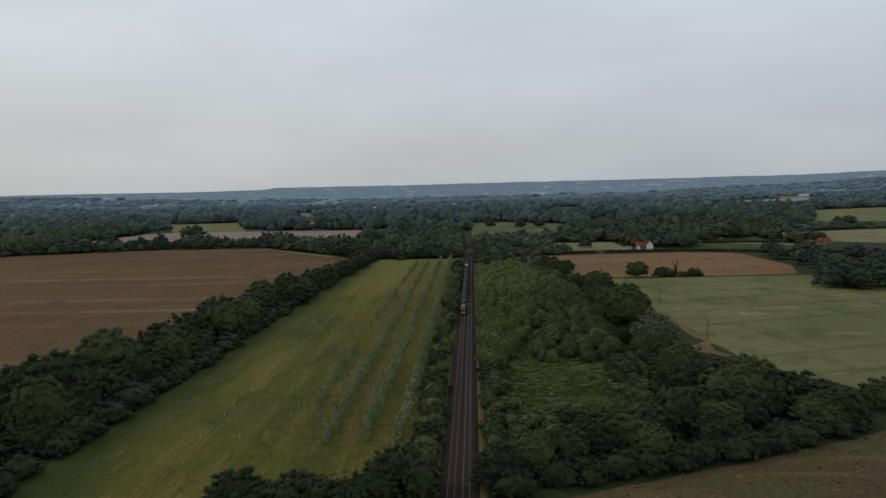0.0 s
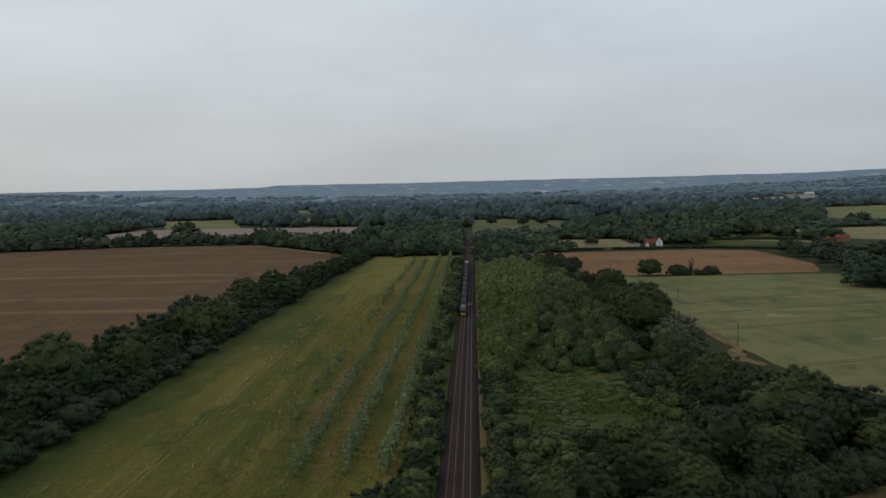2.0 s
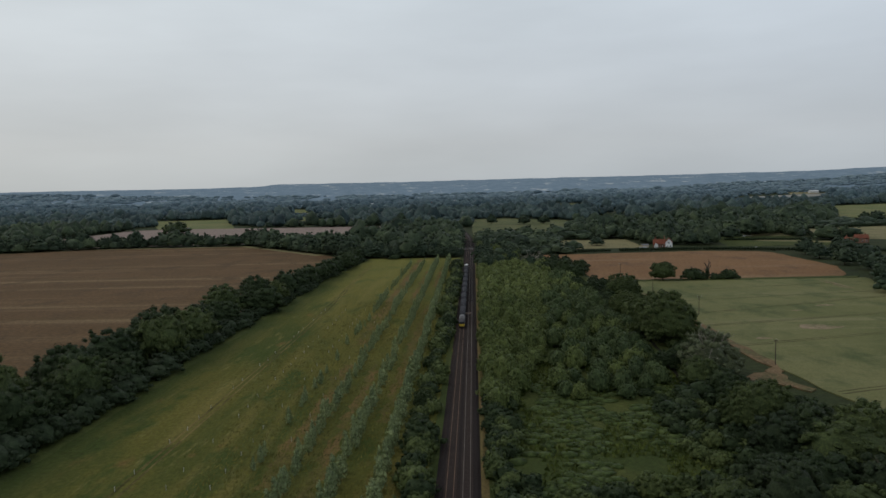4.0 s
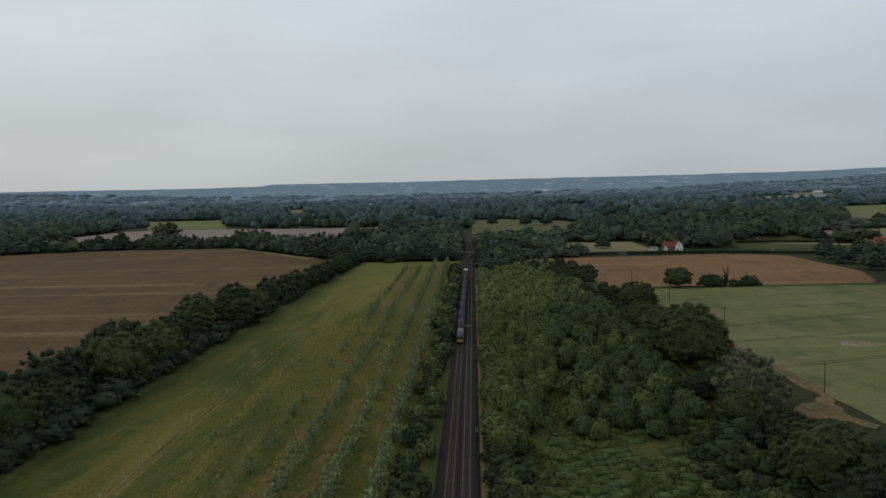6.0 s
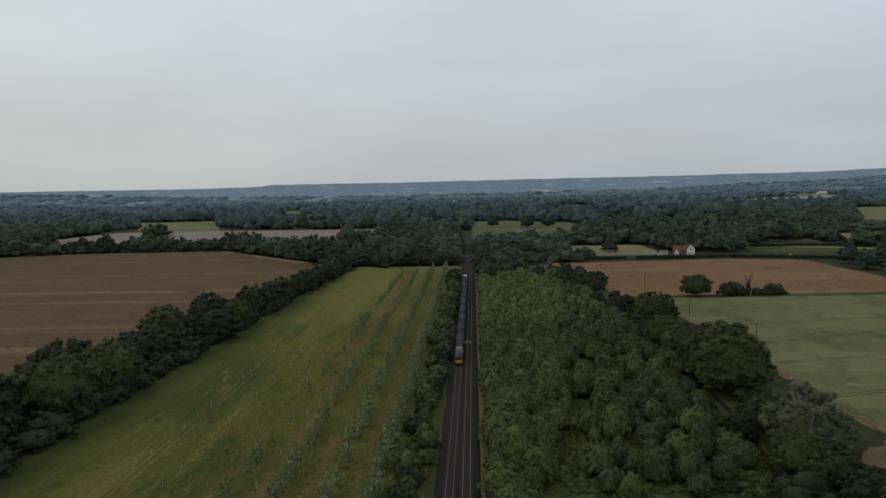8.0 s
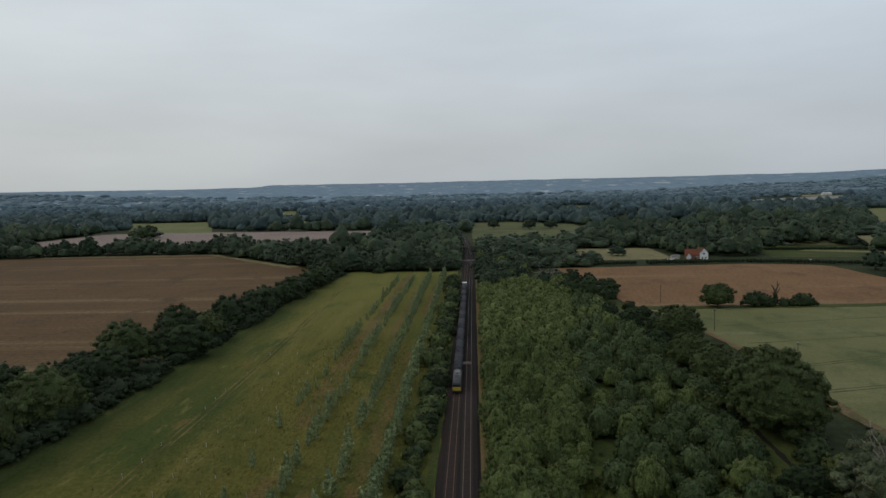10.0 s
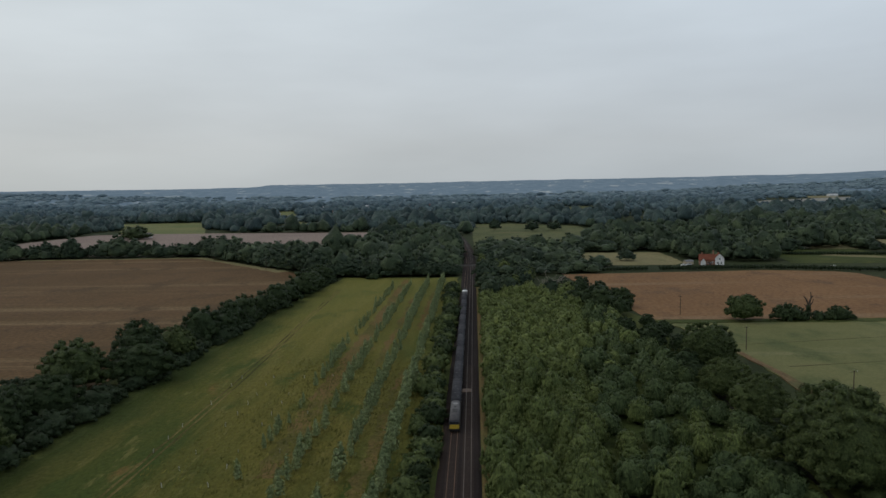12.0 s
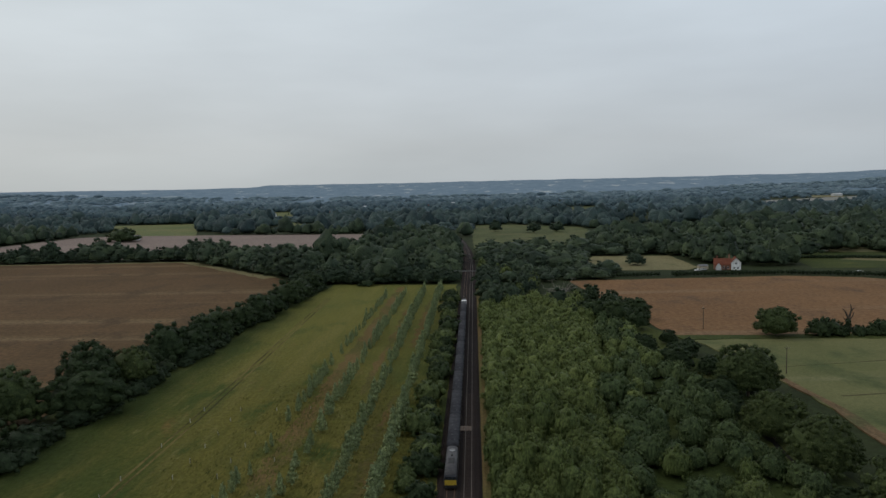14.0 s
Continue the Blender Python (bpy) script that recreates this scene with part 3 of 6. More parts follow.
# a flat dark strip on the ground stands in for the sunken ditch
field("ditch", [(58.1, 238), (57.4, 248), (57.8, 256), (62.0, 277), (65.7, 310), (67.1, 350), (67.0, 390), (68.1, 390), (68.3, 350), (66.9, 310), (63.2, 277), (58.9, 256), (58.5, 248), (59.1, 238)], 0.05, M_DITCH, "narrow flat dark strip standing in for a ditch through scrub", "ditch", 3, 0.28, 0.1)



# ---------------------------------------------------------------- railway
def line_x(y):
    """How far the line has swung to the west at y."""
    return -1.6e-4 * max(0.0, y - 720.0) ** 2


def along(name, prof, y0, y1, step, mat):
    """A cross-section carried along the railway."""
    ys = np.arange(y0, y1 + 0.1, step)
    v, f, n = [], [], len(prof)
    for y in ys:
        v += [(x + line_x(y), y, z) for x, z in prof]
    for k in range(len(ys) - 1):
        for i in range(n - 1):
            f.append((k * n + i, (k + 1) * n + i, (k + 1) * n + i + 1, k * n + i + 1))
    return mesh_from(name, v, f, mat)


TRACKS = (-6.15, -2.75)
bed = new("track_bed", along("track_bed", [(-9.3, -0.1), (-8.3, 0.32), (-0.5, 0.32), (0.4, -0.1)], -60, 1200, 10, M_BALLAST))
tagged(bed, "dark stone ballast of a double-track railway", "track bed", kind="structure")
sl_v, sl_f = [], []
for y in np.arange(150, 420, 0.68):
    for cx in TRACKS:
        k = len(sl_v)
        sl_v += [(cx + sx * 1.3, y + sy * 0.125, z) for z in (0.3, 0.37) for sx, sy in ((-1, -1), (1, -1), (1, 1), (-1, 1))]
        sl_f += [(k + 4, k + 5, k + 6, k + 7), (k, k + 1, k + 5, k + 4), (k + 1, k + 2, k + 6, k + 5), (k + 2, k + 3, k + 7, k + 6), (k + 3, k, k + 4, k + 7)]
tagged(child("sleepers", mesh_from("sleepers", sl_v, sl_f, M_SLEEPER), bed), "weathered sleepers set in ballast", kind="stuff")
for cx in TRACKS:
    for s in (-0.752, 0.752):
        x = cx + s
        child("rail", along("rail", [(x - 0.07, 0.37), (x - 0.035, 0.40), (x - 0.035, 0.50), (x - 0.036, 0.53), (x + 0.036, 0.53), (x + 0.035, 0.50), (x + 0.035, 0.40), (x + 0.07, 0.37)], -60, 1200, 10, M_RAIL_RUST if cx < -5 else M_RAIL), bed, "rust-brown steel rail" if cx < -5 else "worn bright steel rail")
verge_l = new("verge", along("verge", [(-11.2, 0.05), (-10.0, 0.12), (-9.2, 0.02)], 130, 640, 6, M_ROUGH))
tagged(verge_l, "narrow grassy verge beside ballast", "verge", kind="structure")
verge_r = new("verge", along("verge", [(0.25, 0.02), (0.9, 0.16), (1.9, 0.06)], 130, 640, 6, M_VERGE))
tagged(verge_r, "strip of dry orange-brown grass beside ballast", "verge", kind="structure")

deck = tagged(new("track_crossing"), "worn timber crossing boards between rails", "crossing")
deck.location = (0, 391, 0)
for k, (xa, xb) in enumerate(((-5.3, -4.75), (-4.7, -4.15), (-4.1, -3.6), (-6.8, -6.2), (-6.1, -5.5), (-3.4, -2.8), (-2.7, -2.15))):
    part("plank", box_bm(xa, -1.6 + 0.1 * (k % 2), 0.3, xb, 1.5 + 0.1 * (k % 3), 0.5, 0.03), M_DECK, deck)

gantry = tagged(new("signal_gantry"), "dark steel signal gantry spanning the tracks", "gantry")
gantry.location = (0, 671, 0)
for gx in (-17, 4.8):
    rod(gantry, "post", (gx, 0, 0), (gx, 0, 6.3), 0.16, 0.13, M_POLE)
for gz in (5.1, 5.8):
    part("beam", box_bm(-17.3, -0.12, gz, 5.1, 0.12, gz + 0.14), M_GALV, gantry)
for k in range(14):
    gx = -16.6 + k * 1.62
    rod(gantry, "brace", (gx, 0, 5.2), (gx + 0.8, 0, 5.85), 0.05, 0.05, M_GALV, 5)
for gx in (-6.6, -2.4):
    sig = part("signal_head", box_bm(gx - 0.25, -0.2, 5.95, gx + 0.25, 0.05, 7.0, 0.04), M_BLACK, gantry)
    child("hood", revolve("hood", [(0.12, 0), (0.13, 0.25), (0.10, 0.25)], M_BLACK, 8), sig, m=pose(gx, -0.2, 6.6, 90))

# ---------------------------------------------------------------- trees
_bm = bmesh.new()
bmesh.ops.create_icosphere(_bm, subdivisions=2, radius=1)
ICO2_V = np.array([v.co[:] for v in _bm.verts])
ICO2_F = np.array([[v.index for v in f.verts] for f in _bm.faces])
_bm.free()
_bm = bmesh.new()
bmesh.ops.create_icosphere(_bm, subdivisions=1, radius=1)
ICO1_V = np.array([v.co[:] for v in _bm.verts])
ICO1_F = np.array([[v.index for v in f.verts] for f in _bm.faces])
_bm.free()


def sprays(c, r, n, size, rng, up=-0.35, droop=0.0, inner=0.84, outer=1.16):
    """Leaf sprays over ellipsoids: c, r arrays of centres and radii. Returns quads' corners."""
    w = (r[:, 0] * r[:, 1] + r[:, 1] * r[:, 2] + r[:, 0] * r[:, 2])
    k = rng.choice(len(c), int(n * 1.9), p=w / w.sum())
    d = rng.normal(size=(len(k), 3))
    d /= np.linalg.norm(d, axis=1)[:, None]
    keep = d[:, 2] > up
    k, d = k[keep], d[keep]
    p = c[k] + r[k] * d * rng.uniform(inner, outer, len(k))[:, None]
    ok = np.ones(len(p), bool)
    for i in range(len(c)):
        q = np.linalg.norm((p - c[i]) / r[i], axis=1)
        ok &= (q > 0.82) | (k == i)
    p, d, k = p[ok][:n], d[ok][:n], k[ok][:n]
    nrm = d + rng.normal(0, 0.55, d.shape)
    nrm /= np.linalg.norm(nrm, axis=1)[:, None]
    u = np.cross(nrm, rng.normal(size=d.shape) * (1 - droop) + np.array([0, 0, 1.0]) * droop * 3)
    u /= np.linalg.norm(u, axis=1)[:, None] + 1e-9
    v = np.cross(nrm, u)
    s = size * rng.uniform(0.55, 1.35, len(p))[:, None]
    a = rng.uniform(0.5, 0.9, len(p))[:, None] * (1 - 0.35 * droop)
    return np.stack([p - u * s * a - v * s * 0.3, p + u * s * 0.15 - v * s * (1 + droop * 0.6), p + u * s * a + v * s * 0.25, p - u * s * 0.1 + v * s * (1 + droop * 0.6)], 1)


def crown_mesh(name, blobs, n, size, mat, seed, droop=0.0, core=0.9, fine=True):
    rng = np.random.default_rng(seed)
    b = np.array(blobs, float)
    c, r = b[:, :3], b[:, 3:]
    iv, it = (ICO2_V, ICO2_F) if fine else (ICO1_V, ICO1_F)
    vs, ts = [], []
    for i in range(len(c)):
        k = len(vs) * len(iv)
        vs.append(c[i] + iv * r[i] * core * (1 + rng.normal(0, 0.09, (len(iv), 1))))
        ts.append(it + k)
    vs, ts = np.concatenate(vs), np.concatenate(ts)
    q = sprays(c, r, n, size, rng, droop=droop)
    m = len(q)
    vv = np.concatenate([vs, q.reshape(-1, 3)])
    qq = len(vs) + np.arange(m * 4).reshape(m, 4)
    return fast_mesh(name, vv, ts, qq, mat)


def trunk_mesh(name, h, r, top, limbs, seed, mat=None, spread=0.5):
    rng = np.random.default_rng(seed)
    v, f = [], []
    mids = [(0, 0, -0.3), (rng.normal(0, 0.03) * h, rng.normal(0, 0.03) * h, h * 0.4), (rng.normal(0, 0.05) * h, rng.normal(0, 0.05) * h, top)]
    tube(v, f, mids[0], mids[1], r, r * 0.72, 8)
    tube(v, f, mids[1], mids[2], r * 0.72, r * 0.18, 7)
    for i in range(limbs):
        a = 2 * math.pi * i / max(1, limbs) + rng.uniform(-0.4, 0.4)
        z = rng.uniform(0.28, 0.62) * h
        p = np.array([0, 0, z])
        e = np.array([math.cos(a) * spread * h * 0.55, math.sin(a) * spread * h * 0.55, z + h * rng.uniform(0.12, 0.3)])
        tube(v, f, p, p * 0.4 + e * 0.6, r * 0.42, r * 0.25, 6)
        g = p * 0.4 + e * 0.6
        tube(v, f, g, e + rng.normal(0, 0.05 * h, 3), r * 0.25, r * 0.06, 5)
        tube(v, f, g, e + rng.normal(0, 0.12 * h, 3), r * 0.2, r * 0.05, 5)
    return mesh_from(name, v, f, mat or M_BARK)


def billow(d, seed, lump, fine, warp=0.28):
    """Puffy relief with creases, for directions d."""
    out = np.empty(len(d))
    for i, (x, y, z) in enumerate(d):
        a = 1 - 2 * abs(noise.noise((x * 1.7 + seed * 7.3, y * 1.7 + 3.1, z * 1.7)))
        b = 1 - 2 * abs(noise.noise((x * 4.2 + 9.2, y * 4.2 + seed * 3.7, z * 4.2)))
        c = noise.noise((x * 0.9 + seed * 1.9, y * 0.9, z * 0.9 + 4.0))
        out[i] = 1 + lump * (a - 0.45) + fine * (b - 0.4) + warp * c
    return out


def clump_crown(name, rad, h, base, clumps, leaves, cr, size, mat, seed, lump=0.3, tall=0.8, droop=0.0, core=(ICO2_V, ICO2_F), fill=0.78, fine=0.0, lumps=True, warp=0.28, depth=(0.86, 0.98)):
    """A crown built of many leafy clumps round a dark inner mass, broad below and domed above."""
    rng = np.random.default_rng(seed)

    def shape(d, k):
        r = billow(d, seed, lump, fine, warp) * k
        z = d[:, 2]
        side = np.where(z < 0, 1.04 / np.maximum(np.sqrt(np.clip(1 - z * z, 0, 1)), 0.82), 1.0)
        zz = np.where(z > 0, z * r, np.maximum(z * r * 0.8, -0.95))
        lo = base + (h - base) * 0.40
        return np.column_stack([d[:, 0] * r * rad * side, d[:, 1] * r * rad * side, np.where(zz > 0, lo + zz * (h - lo) / 1.1, lo + zz * (lo - base))])

    k = np.arange(clumps) + 0.5
    z = 1 - 1.62 * k / clumps
    a = 2.39996 * k + seed
    d = np.column_stack([np.cos(a) * np.sqrt(1 - z * z), np.sin(a) * np.sqrt(1 - z * z), z]) + rng.normal(0, 0.14, (clumps, 3))
    d /= np.linalg.norm(d, axis=1)[:, None]
    c = shape(d, 1.0)
    mid = np.array([0, 0, base + (h - base) * 0.4])
    c = mid + (c - mid) * rng.uniform(*depth, clumps)[:, None]
    rc = cr * rng.uniform(0.65, 1.35, clumps)
    i = np.repeat(np.arange(clumps), leaves)
    e = d[i] * 0.75 + np.array([0, 0, 0.25]) + rng.normal(0, 0.75, (len(i), 3))
    e /= np.linalg.norm(e, axis=1)[:, None]
    p = c[i] + e * rc[i][:, None] * np.array([1, 1, tall]) * rng.uniform(0.72, 1.12 + 0.3 * droop, len(i))[:, None]
    nr = e * 0.55 + d[i] * 0.6 + np.array([0, 0, 0.15]) + rng.normal(0, 0.32, e.shape)
    nr /= np.linalg.norm(nr, axis=1)[:, None]
    u = np.cross(nr, rng.normal(size=e.shape) * (1 - droop) + np.array([0, 0, 1.0]) * droop * 3)
    u /= np.linalg.norm(u, axis=1)[:, None] + 1e-9
    w = np.cross(nr, u)
    s = size * rng.uniform(0.6, 1.35, len(p))[:, None]
    b = rng.uniform(0.55, 0.95, len(p))[:, None] * (1 - 0.4 * droop)
    f = 1 + droop * 0.7
    q = np.stack([p - u * s * b - w * s * 0.3, p + u * s * 0.15 - w * s * f, p + u * s * b + w * s * 0.25, p - u * s * 0.1 + w * s * f], 1)
    cv, cf = core
    inner = shape(cv, fill) + rng.normal(0, 0.02 * rad, cv.shape)
    tris = cf
    if lumps:
        lv = ICO1_V[None] * rc[:, None, None] * np.array([0.8, 0.8, 0.8 * min(tall, 1.6)]) * rng.uniform(0.78, 1.12, (clumps, len(ICO1_V), 1)) + c[:, None]
        lf = ICO1_F[None] + (len(inner) + np.arange(clumps) * len(ICO1_V))[:, None, None]
        inner, tris = np.concatenate([inner, lv.reshape(-1, 3)]), np.concatenate([cf, lf.reshape(-1, 3)])
    m = len(q)
    return fast_mesh(name, np.concatenate([inner, q.reshape(-1, 3)]), tris, len(inner) + np.arange(m * 4).reshape(m, 4), mat)


def species(seeds, rad, h, base, clumps, leaves, cr, size, mat, trunk_r, lump=0.3, tall=0.8, droop=0.0, fill=0.78, warp=0.28, depth=(0.86, 0.98), lumps=True):
    return [(trunk_mesh("trunk", h, trunk_r, h * 0.75, 5, s + 50), clump_crown("crown", rad, h, base, clumps, leaves, cr, size, mat, s, lump, tall, droop, (ICO2_V, ICO2_F), fill, lumps=lumps, warp=warp, depth=depth)) for s in seeds]


OAK = species((1, 2, 3, 4, 5), 7.2, 13.2, 0.2, 170, 20, 1.0, 0.22, M_OAK, 0.45, 0.32, 0.8, 0.0, 0.88)
HEDGE = species((11, 12, 13, 14, 15, 16), 6.3, 11.6, 0.1, 125, 20, 1.10, 0.23, M_HEDGE, 0.32, 0.34, 0.8, 0.0, 0.83)
DARK = species((21, 22, 23, 24, 25), 6.3, 12.4, 0.1, 125, 20, 1.10, 0.23, M_DARK, 0.35, 0.34, 0.8, 0.0, 0.83)
FAR_HEDGE = species((17, 18, 19), 6.3, 11.8, 0.1, 60, 14, 1.35, 0.36, M_HEDGE, 0.32, 0.34, 0.8, 0.0, 0.84)
FAR_TREE = species((71, 72, 73, 74, 75), 6.2, 13.0, 0.1, 34, 8, 1.6, 0.5, M_WOOD1, 0.35, 0.34, 0.8, 0.0, 0.84)
WILLOW = species((31, 32, 33, 34, 35, 36, 37, 38), 2.5, 6.0, -0.2, 56, 15, 0.37, 0.14, M_WILLOW, 0.16, 0.15, 1.5, 0.5, 0.91, 0.14, (0.92, 1.03), True)
PALE = species((51, 52), 2.5, 6.2, -0.2, 60, 15, 0.40, 0.14, M_PALE, 0.14, 0.20, 1.5, 0.5, 0.88, 0.20, (0.90, 1.03), True)
SALLOW = species((91, 92, 93, 94, 95), 2.5, 5.4, -0.2, 60, 15, 0.33, 0.13, M_SALLOW, 0.16, 0.13, 1.3, 0.45, 0.93, 0.12, (0.94, 1.02), True)
FAR_SALLOW = species((96, 97, 98), 2.5, 5.4, -0.2, 24, 10, 0.46, 0.2, M_SALLOW, 0.16, 0.13, 1.3, 0.4, 0.93, 0.12, (0.94, 1.02), True)
FAR_WILLOW = species((81, 82, 83, 84), 2.5, 6.0, -0.2, 22, 7, 0.52, 0.24, M_WILLOW, 0.16, 0.15, 1.4, 0.4, 0.92, 0.14, (0.92, 1.03), True)
BUSH = species((41, 42, 43, 44, 45, 46), 2.6, 4.2, -0.2, 30, 10, 0.60, 0.20, M_SCRUB, 0.10, 0.30, 1.0, 0.15, 0.84)
DBUSH = species((47, 48, 49, 50, 53), 2.8, 4.2, -0.3, 30, 10, 0.62, 0.21, M_HEDGE, 0.10, 0.30, 0.9, 0.1, 0.84)
# the DBUSH form in darker leaves, which stand in for shade at the foot
LOW_SHADED = species((26, 27, 28), 2.8, 4.2, -0.3, 30, 10, 0.62, 0.21, M_DARK, 0.10, 0.30, 0.9, 0.1, 0.84)
BIG = species((6, 7, 8), 10.0, 18.6, 0.2, 420, 26, 1.05, 0.22, M_OAK, 0.6, 0.30, 0.8, 0.0, 0.9)


def poplar(seed):
    """A slim young planted tree, upright, with a narrow crown."""
    rng = np.random.default_rng(seed)
    b = []
    lean = rng.normal(0, 0.05, 2)
    for k in range(5):
        z = 0.85 + k * 0.82
        r = (0.90, 1.02, 0.84, 0.60, 0.34)[k] * rng.uniform(0.85, 1.15)
        b.append((rng.normal(0, 0.08) + lean[0] * z, rng.normal(0, 0.08) + lean[1] * z, z, r, r * rng.uniform(0.85, 1.1), 0.72))
    v, f = [], []
    tube(v, f, (0, 0, -0.2), (lean[0] * 4.4, lean[1] * 4.4, 4.4), 0.06, 0.02, 6)
    for k in range(5):
        a = k * 2.4
        tube(v, f, (0, 0, 0.9 + 0.45 * k), (0.5 * math.cos(a), 0.5 * math.sin(a), 1.7 + 0.5 * k), 0.03, 0.01, 5)
    return mesh_from("trunk", v, f, M_BARK), crown_mesh("crown", b, 280, 0.19, M_SAGE, seed, 0.3, 0.66, False)


POPLAR = [poplar(s) for s in (61, 62, 63, 64, 65)]


def plant(name, kind, i, x, y, s=1.0, sz=None, label="", category="tree", group="", z=0.0):
    root = new(name)
    trunk, crown = kind[i % len(kind)]
    v = 1 + 0.14 * math.sin(i * 5.1 + x)
    root.matrix_basis = Matrix.LocRotScale((x, y, z), Euler((0, 0, (i * 2.399 + x) % 6.283)), (s * v, s / v, sz or s))
    child("trunk", trunk, root)
    child("crown", crown, root)
    return tagged(root, label, category, group)


rng = np.random.default_rng(7)
# the tall hedge along the meadow
HEDGE_TREES = [(-140, 165, 1.15), (-128, 158, 1.0), (-137, 190, 1.2), (-122, 182, 1.0), (-136, 212, 1.2), (-121, 208, 1.0), (-131, 238, 1.25), (-119, 230, 1.0), (-125, 262, 1.1), (-116, 254, 0.9),
               (-123, 286, 1.2), (-114, 276, 0.9), (-115, 308, 1.15), (-126, 305, 1.0), (-128, 330, 1.2), (-115, 331, 1.1), (-118, 352, 1.0), (-116, 368, 1.05), (-124, 394, 1.3), (-108, 403, 1.3),
               (-116, 419, 1.35), (-109, 431, 0.9), (-112, 444, 0.8), (-111, 460, 1.2), (-106, 472, 0.9), (-108, 487, 1.05), (-107, 500, 1.15), (-104, 521, 1.1), (-103, 541, 1.1), (-101, 556, 0.95),
               (-99, 577, 1.2), (-98, 596, 1.1), (-101, 612, 1.1), (-100, 632, 1.2), (-134, 140, 1.1), (-118, 138, 0.9), (-128, 116, 1.1), (-142, 130, 1.1)]
for i, (x, y, s) in enumerate(HEDGE_TREES):
    s *= np.interp(y, [150, 330, 400, 650], [1.3, 1.25, 1.05, 0.95])
    plant("hedge_tree", FAR_HEDGE if y > 450 else OAK if i % 3 == 0 else HEDGE, i, x, y, s * rng.uniform(0.88, 1.02), s * rng.uniform(0.88, 1.08), "dark green broadleaf tree in a tall field hedge", group="trees of the meadow hedge")
for i in range(84):
    y = 132 + i * 6.1 + rng.uniform(-3, 3)
    x = np.interp(y, [130, 300, 380, 450, 560, 650], [-110, -109, -106, -104.5, -100, -94]) + rng.uniform(-3, 1.5)
    s = rng.uniform(1.2, 2.1) * np.interp(y, [300, 450, 650], [1.0, 0.8, 0.6])
    plant("hedge_shrub", LOW_SHADED, i, x, y, s, s * rng.uniform(0.6, 1.0), "dense green shrub at a tall hedge's foot, leaves darkened for shade", "shrub", "shrubs of the meadow hedge")

for i in range(34):
    y = 118 + i * 7.6 + rng.uniform(-2, 2)
    x = np.interp(y, [110, 300, 400, 450, 500], [-126, -122, -118, -112, -108]) + rng.uniform(-7, 7) * np.interp(y, [110, 400, 500], [1.4, 0.9, 0.3])
    s = rng.uniform(0.7, 1.05)
    plant("hedge_tree", HEDGE if i % 3 else DARK, i + 1, x, y, s * 1.1, s, "dark green broadleaf tree in a tall field hedge", group="trees of the meadow hedge")

# trees across the near end of the meadow
for i, (x, y, s) in enumerate(((-51, 138, 0.85), (-46, 135, 0.7), (-39, 141, 0.75), (-33, 137, 0.7), (-27, 136, 0.75), (-19, 148, 0.95), (-13.5, 146, 0.8), (-22, 140, 0.8), (-60, 130, 0.5), (-40, 134, 0.8))):
    plant("hedge_tree", HEDGE, i + 3, x, y, s, s * 0.9, "dark green leafy tree in a cross hedge", group="trees of the cross hedge")

# belt of trees beside the stubble field
BELT = [(5, 150, 0.8), (13, 156, 0.85), (22, 160, 0.9), (30, 166, 0.85), (37, 169, 0.95), (46, 176, 0.95), (55, 184, 1.0), (63, 181, 0.9), (66, 194, 1.05), (74, 188, 1.0), (76, 203, 1.1), (84, 196, 1.05), (90, 203, 1.05), (84, 212, 1.1), (97, 188, 0.95), (95, 199, 1.0),
        (101, 193, 0.85), (75, 222, 1.1), (66, 214, 0.9), (68, 234, 1.1), (80, 230, 0.9), (57, 197, 0.8), (46, 188, 0.7), (17, 166, 0.6), (8, 160, 0.7), (118, 201, 0.75), (70, 250, 0.8), (128, 206, 0.6), (92, 186, 0.8), (104, 201, 0.7), (60, 172, 0.8), (42, 164, 0.75)]
for i, (x, y, s) in enumerate(BELT):
    plant("belt_tree", (DARK, OAK, HEDGE)[i % 3], i, x, y, s * rng.uniform(0.9, 1.05), s * rng.uniform(0.8, 0.98), "dark green tree in a dense belt beside stubble", group="trees of the belt")
for i in range(40):
    t = i / 39
    x = 6 + 98 * t + rng.uniform(-2, 2)
    y = np.interp(x, [6, 47, 79, 104], [145, 159, 172, 184]) + rng.uniform(-1, 6)
    plant("belt_shrub", LOW_SHADED, i, x, y, rng.uniform(0.9, 1.4), None, "leafy shrub under a belt of trees, leaves darkened for shade", "shrub", "shrubs of the belt")

# boundary between scrub and crop
BOUND = [(76, 417, 1.08, 1), (66, 412, 0.7, 0), (69, 384, 0.85, 1), (64, 400, 0.6, 0), (70.5, 364, 0.9, 1), (71.5, 327, 1.5, 1), (69, 231, 0.95, 1), (70, 262, 0.7, 0), (62, 290, 0.6, 0), (64, 445, 0.75, 0), (59, 515, 0.95, 2), (52, 522, 0.85, 2), (66, 508, 0.75, 2), (71, 530, 0.8, 2), (62, 540, 0.9, 2), (46, 530, 0.7, 2),
         (60, 470, 0.6, 0), (68, 455, 0.7, 0), (66, 268, 0.7, 1), (72, 345, 0.7, 0), (66, 345, 0.5, 0), (74, 398, 0.6, 0), (57, 490, 0.6, 0), (70, 545, 0.6, 2), (66, 562, 0.7, 2), (59, 578, 0.75, 2), (52, 560, 0.7, 2), (72, 482, 0.5, 0), (74, 465, 0.55, 0), (73, 440, 0.6, 0), (48, 580, 0.7, 2), (40, 572, 0.6, 2), (30, 580, 0.6, 2), (20, 578, 0.6, 2)]
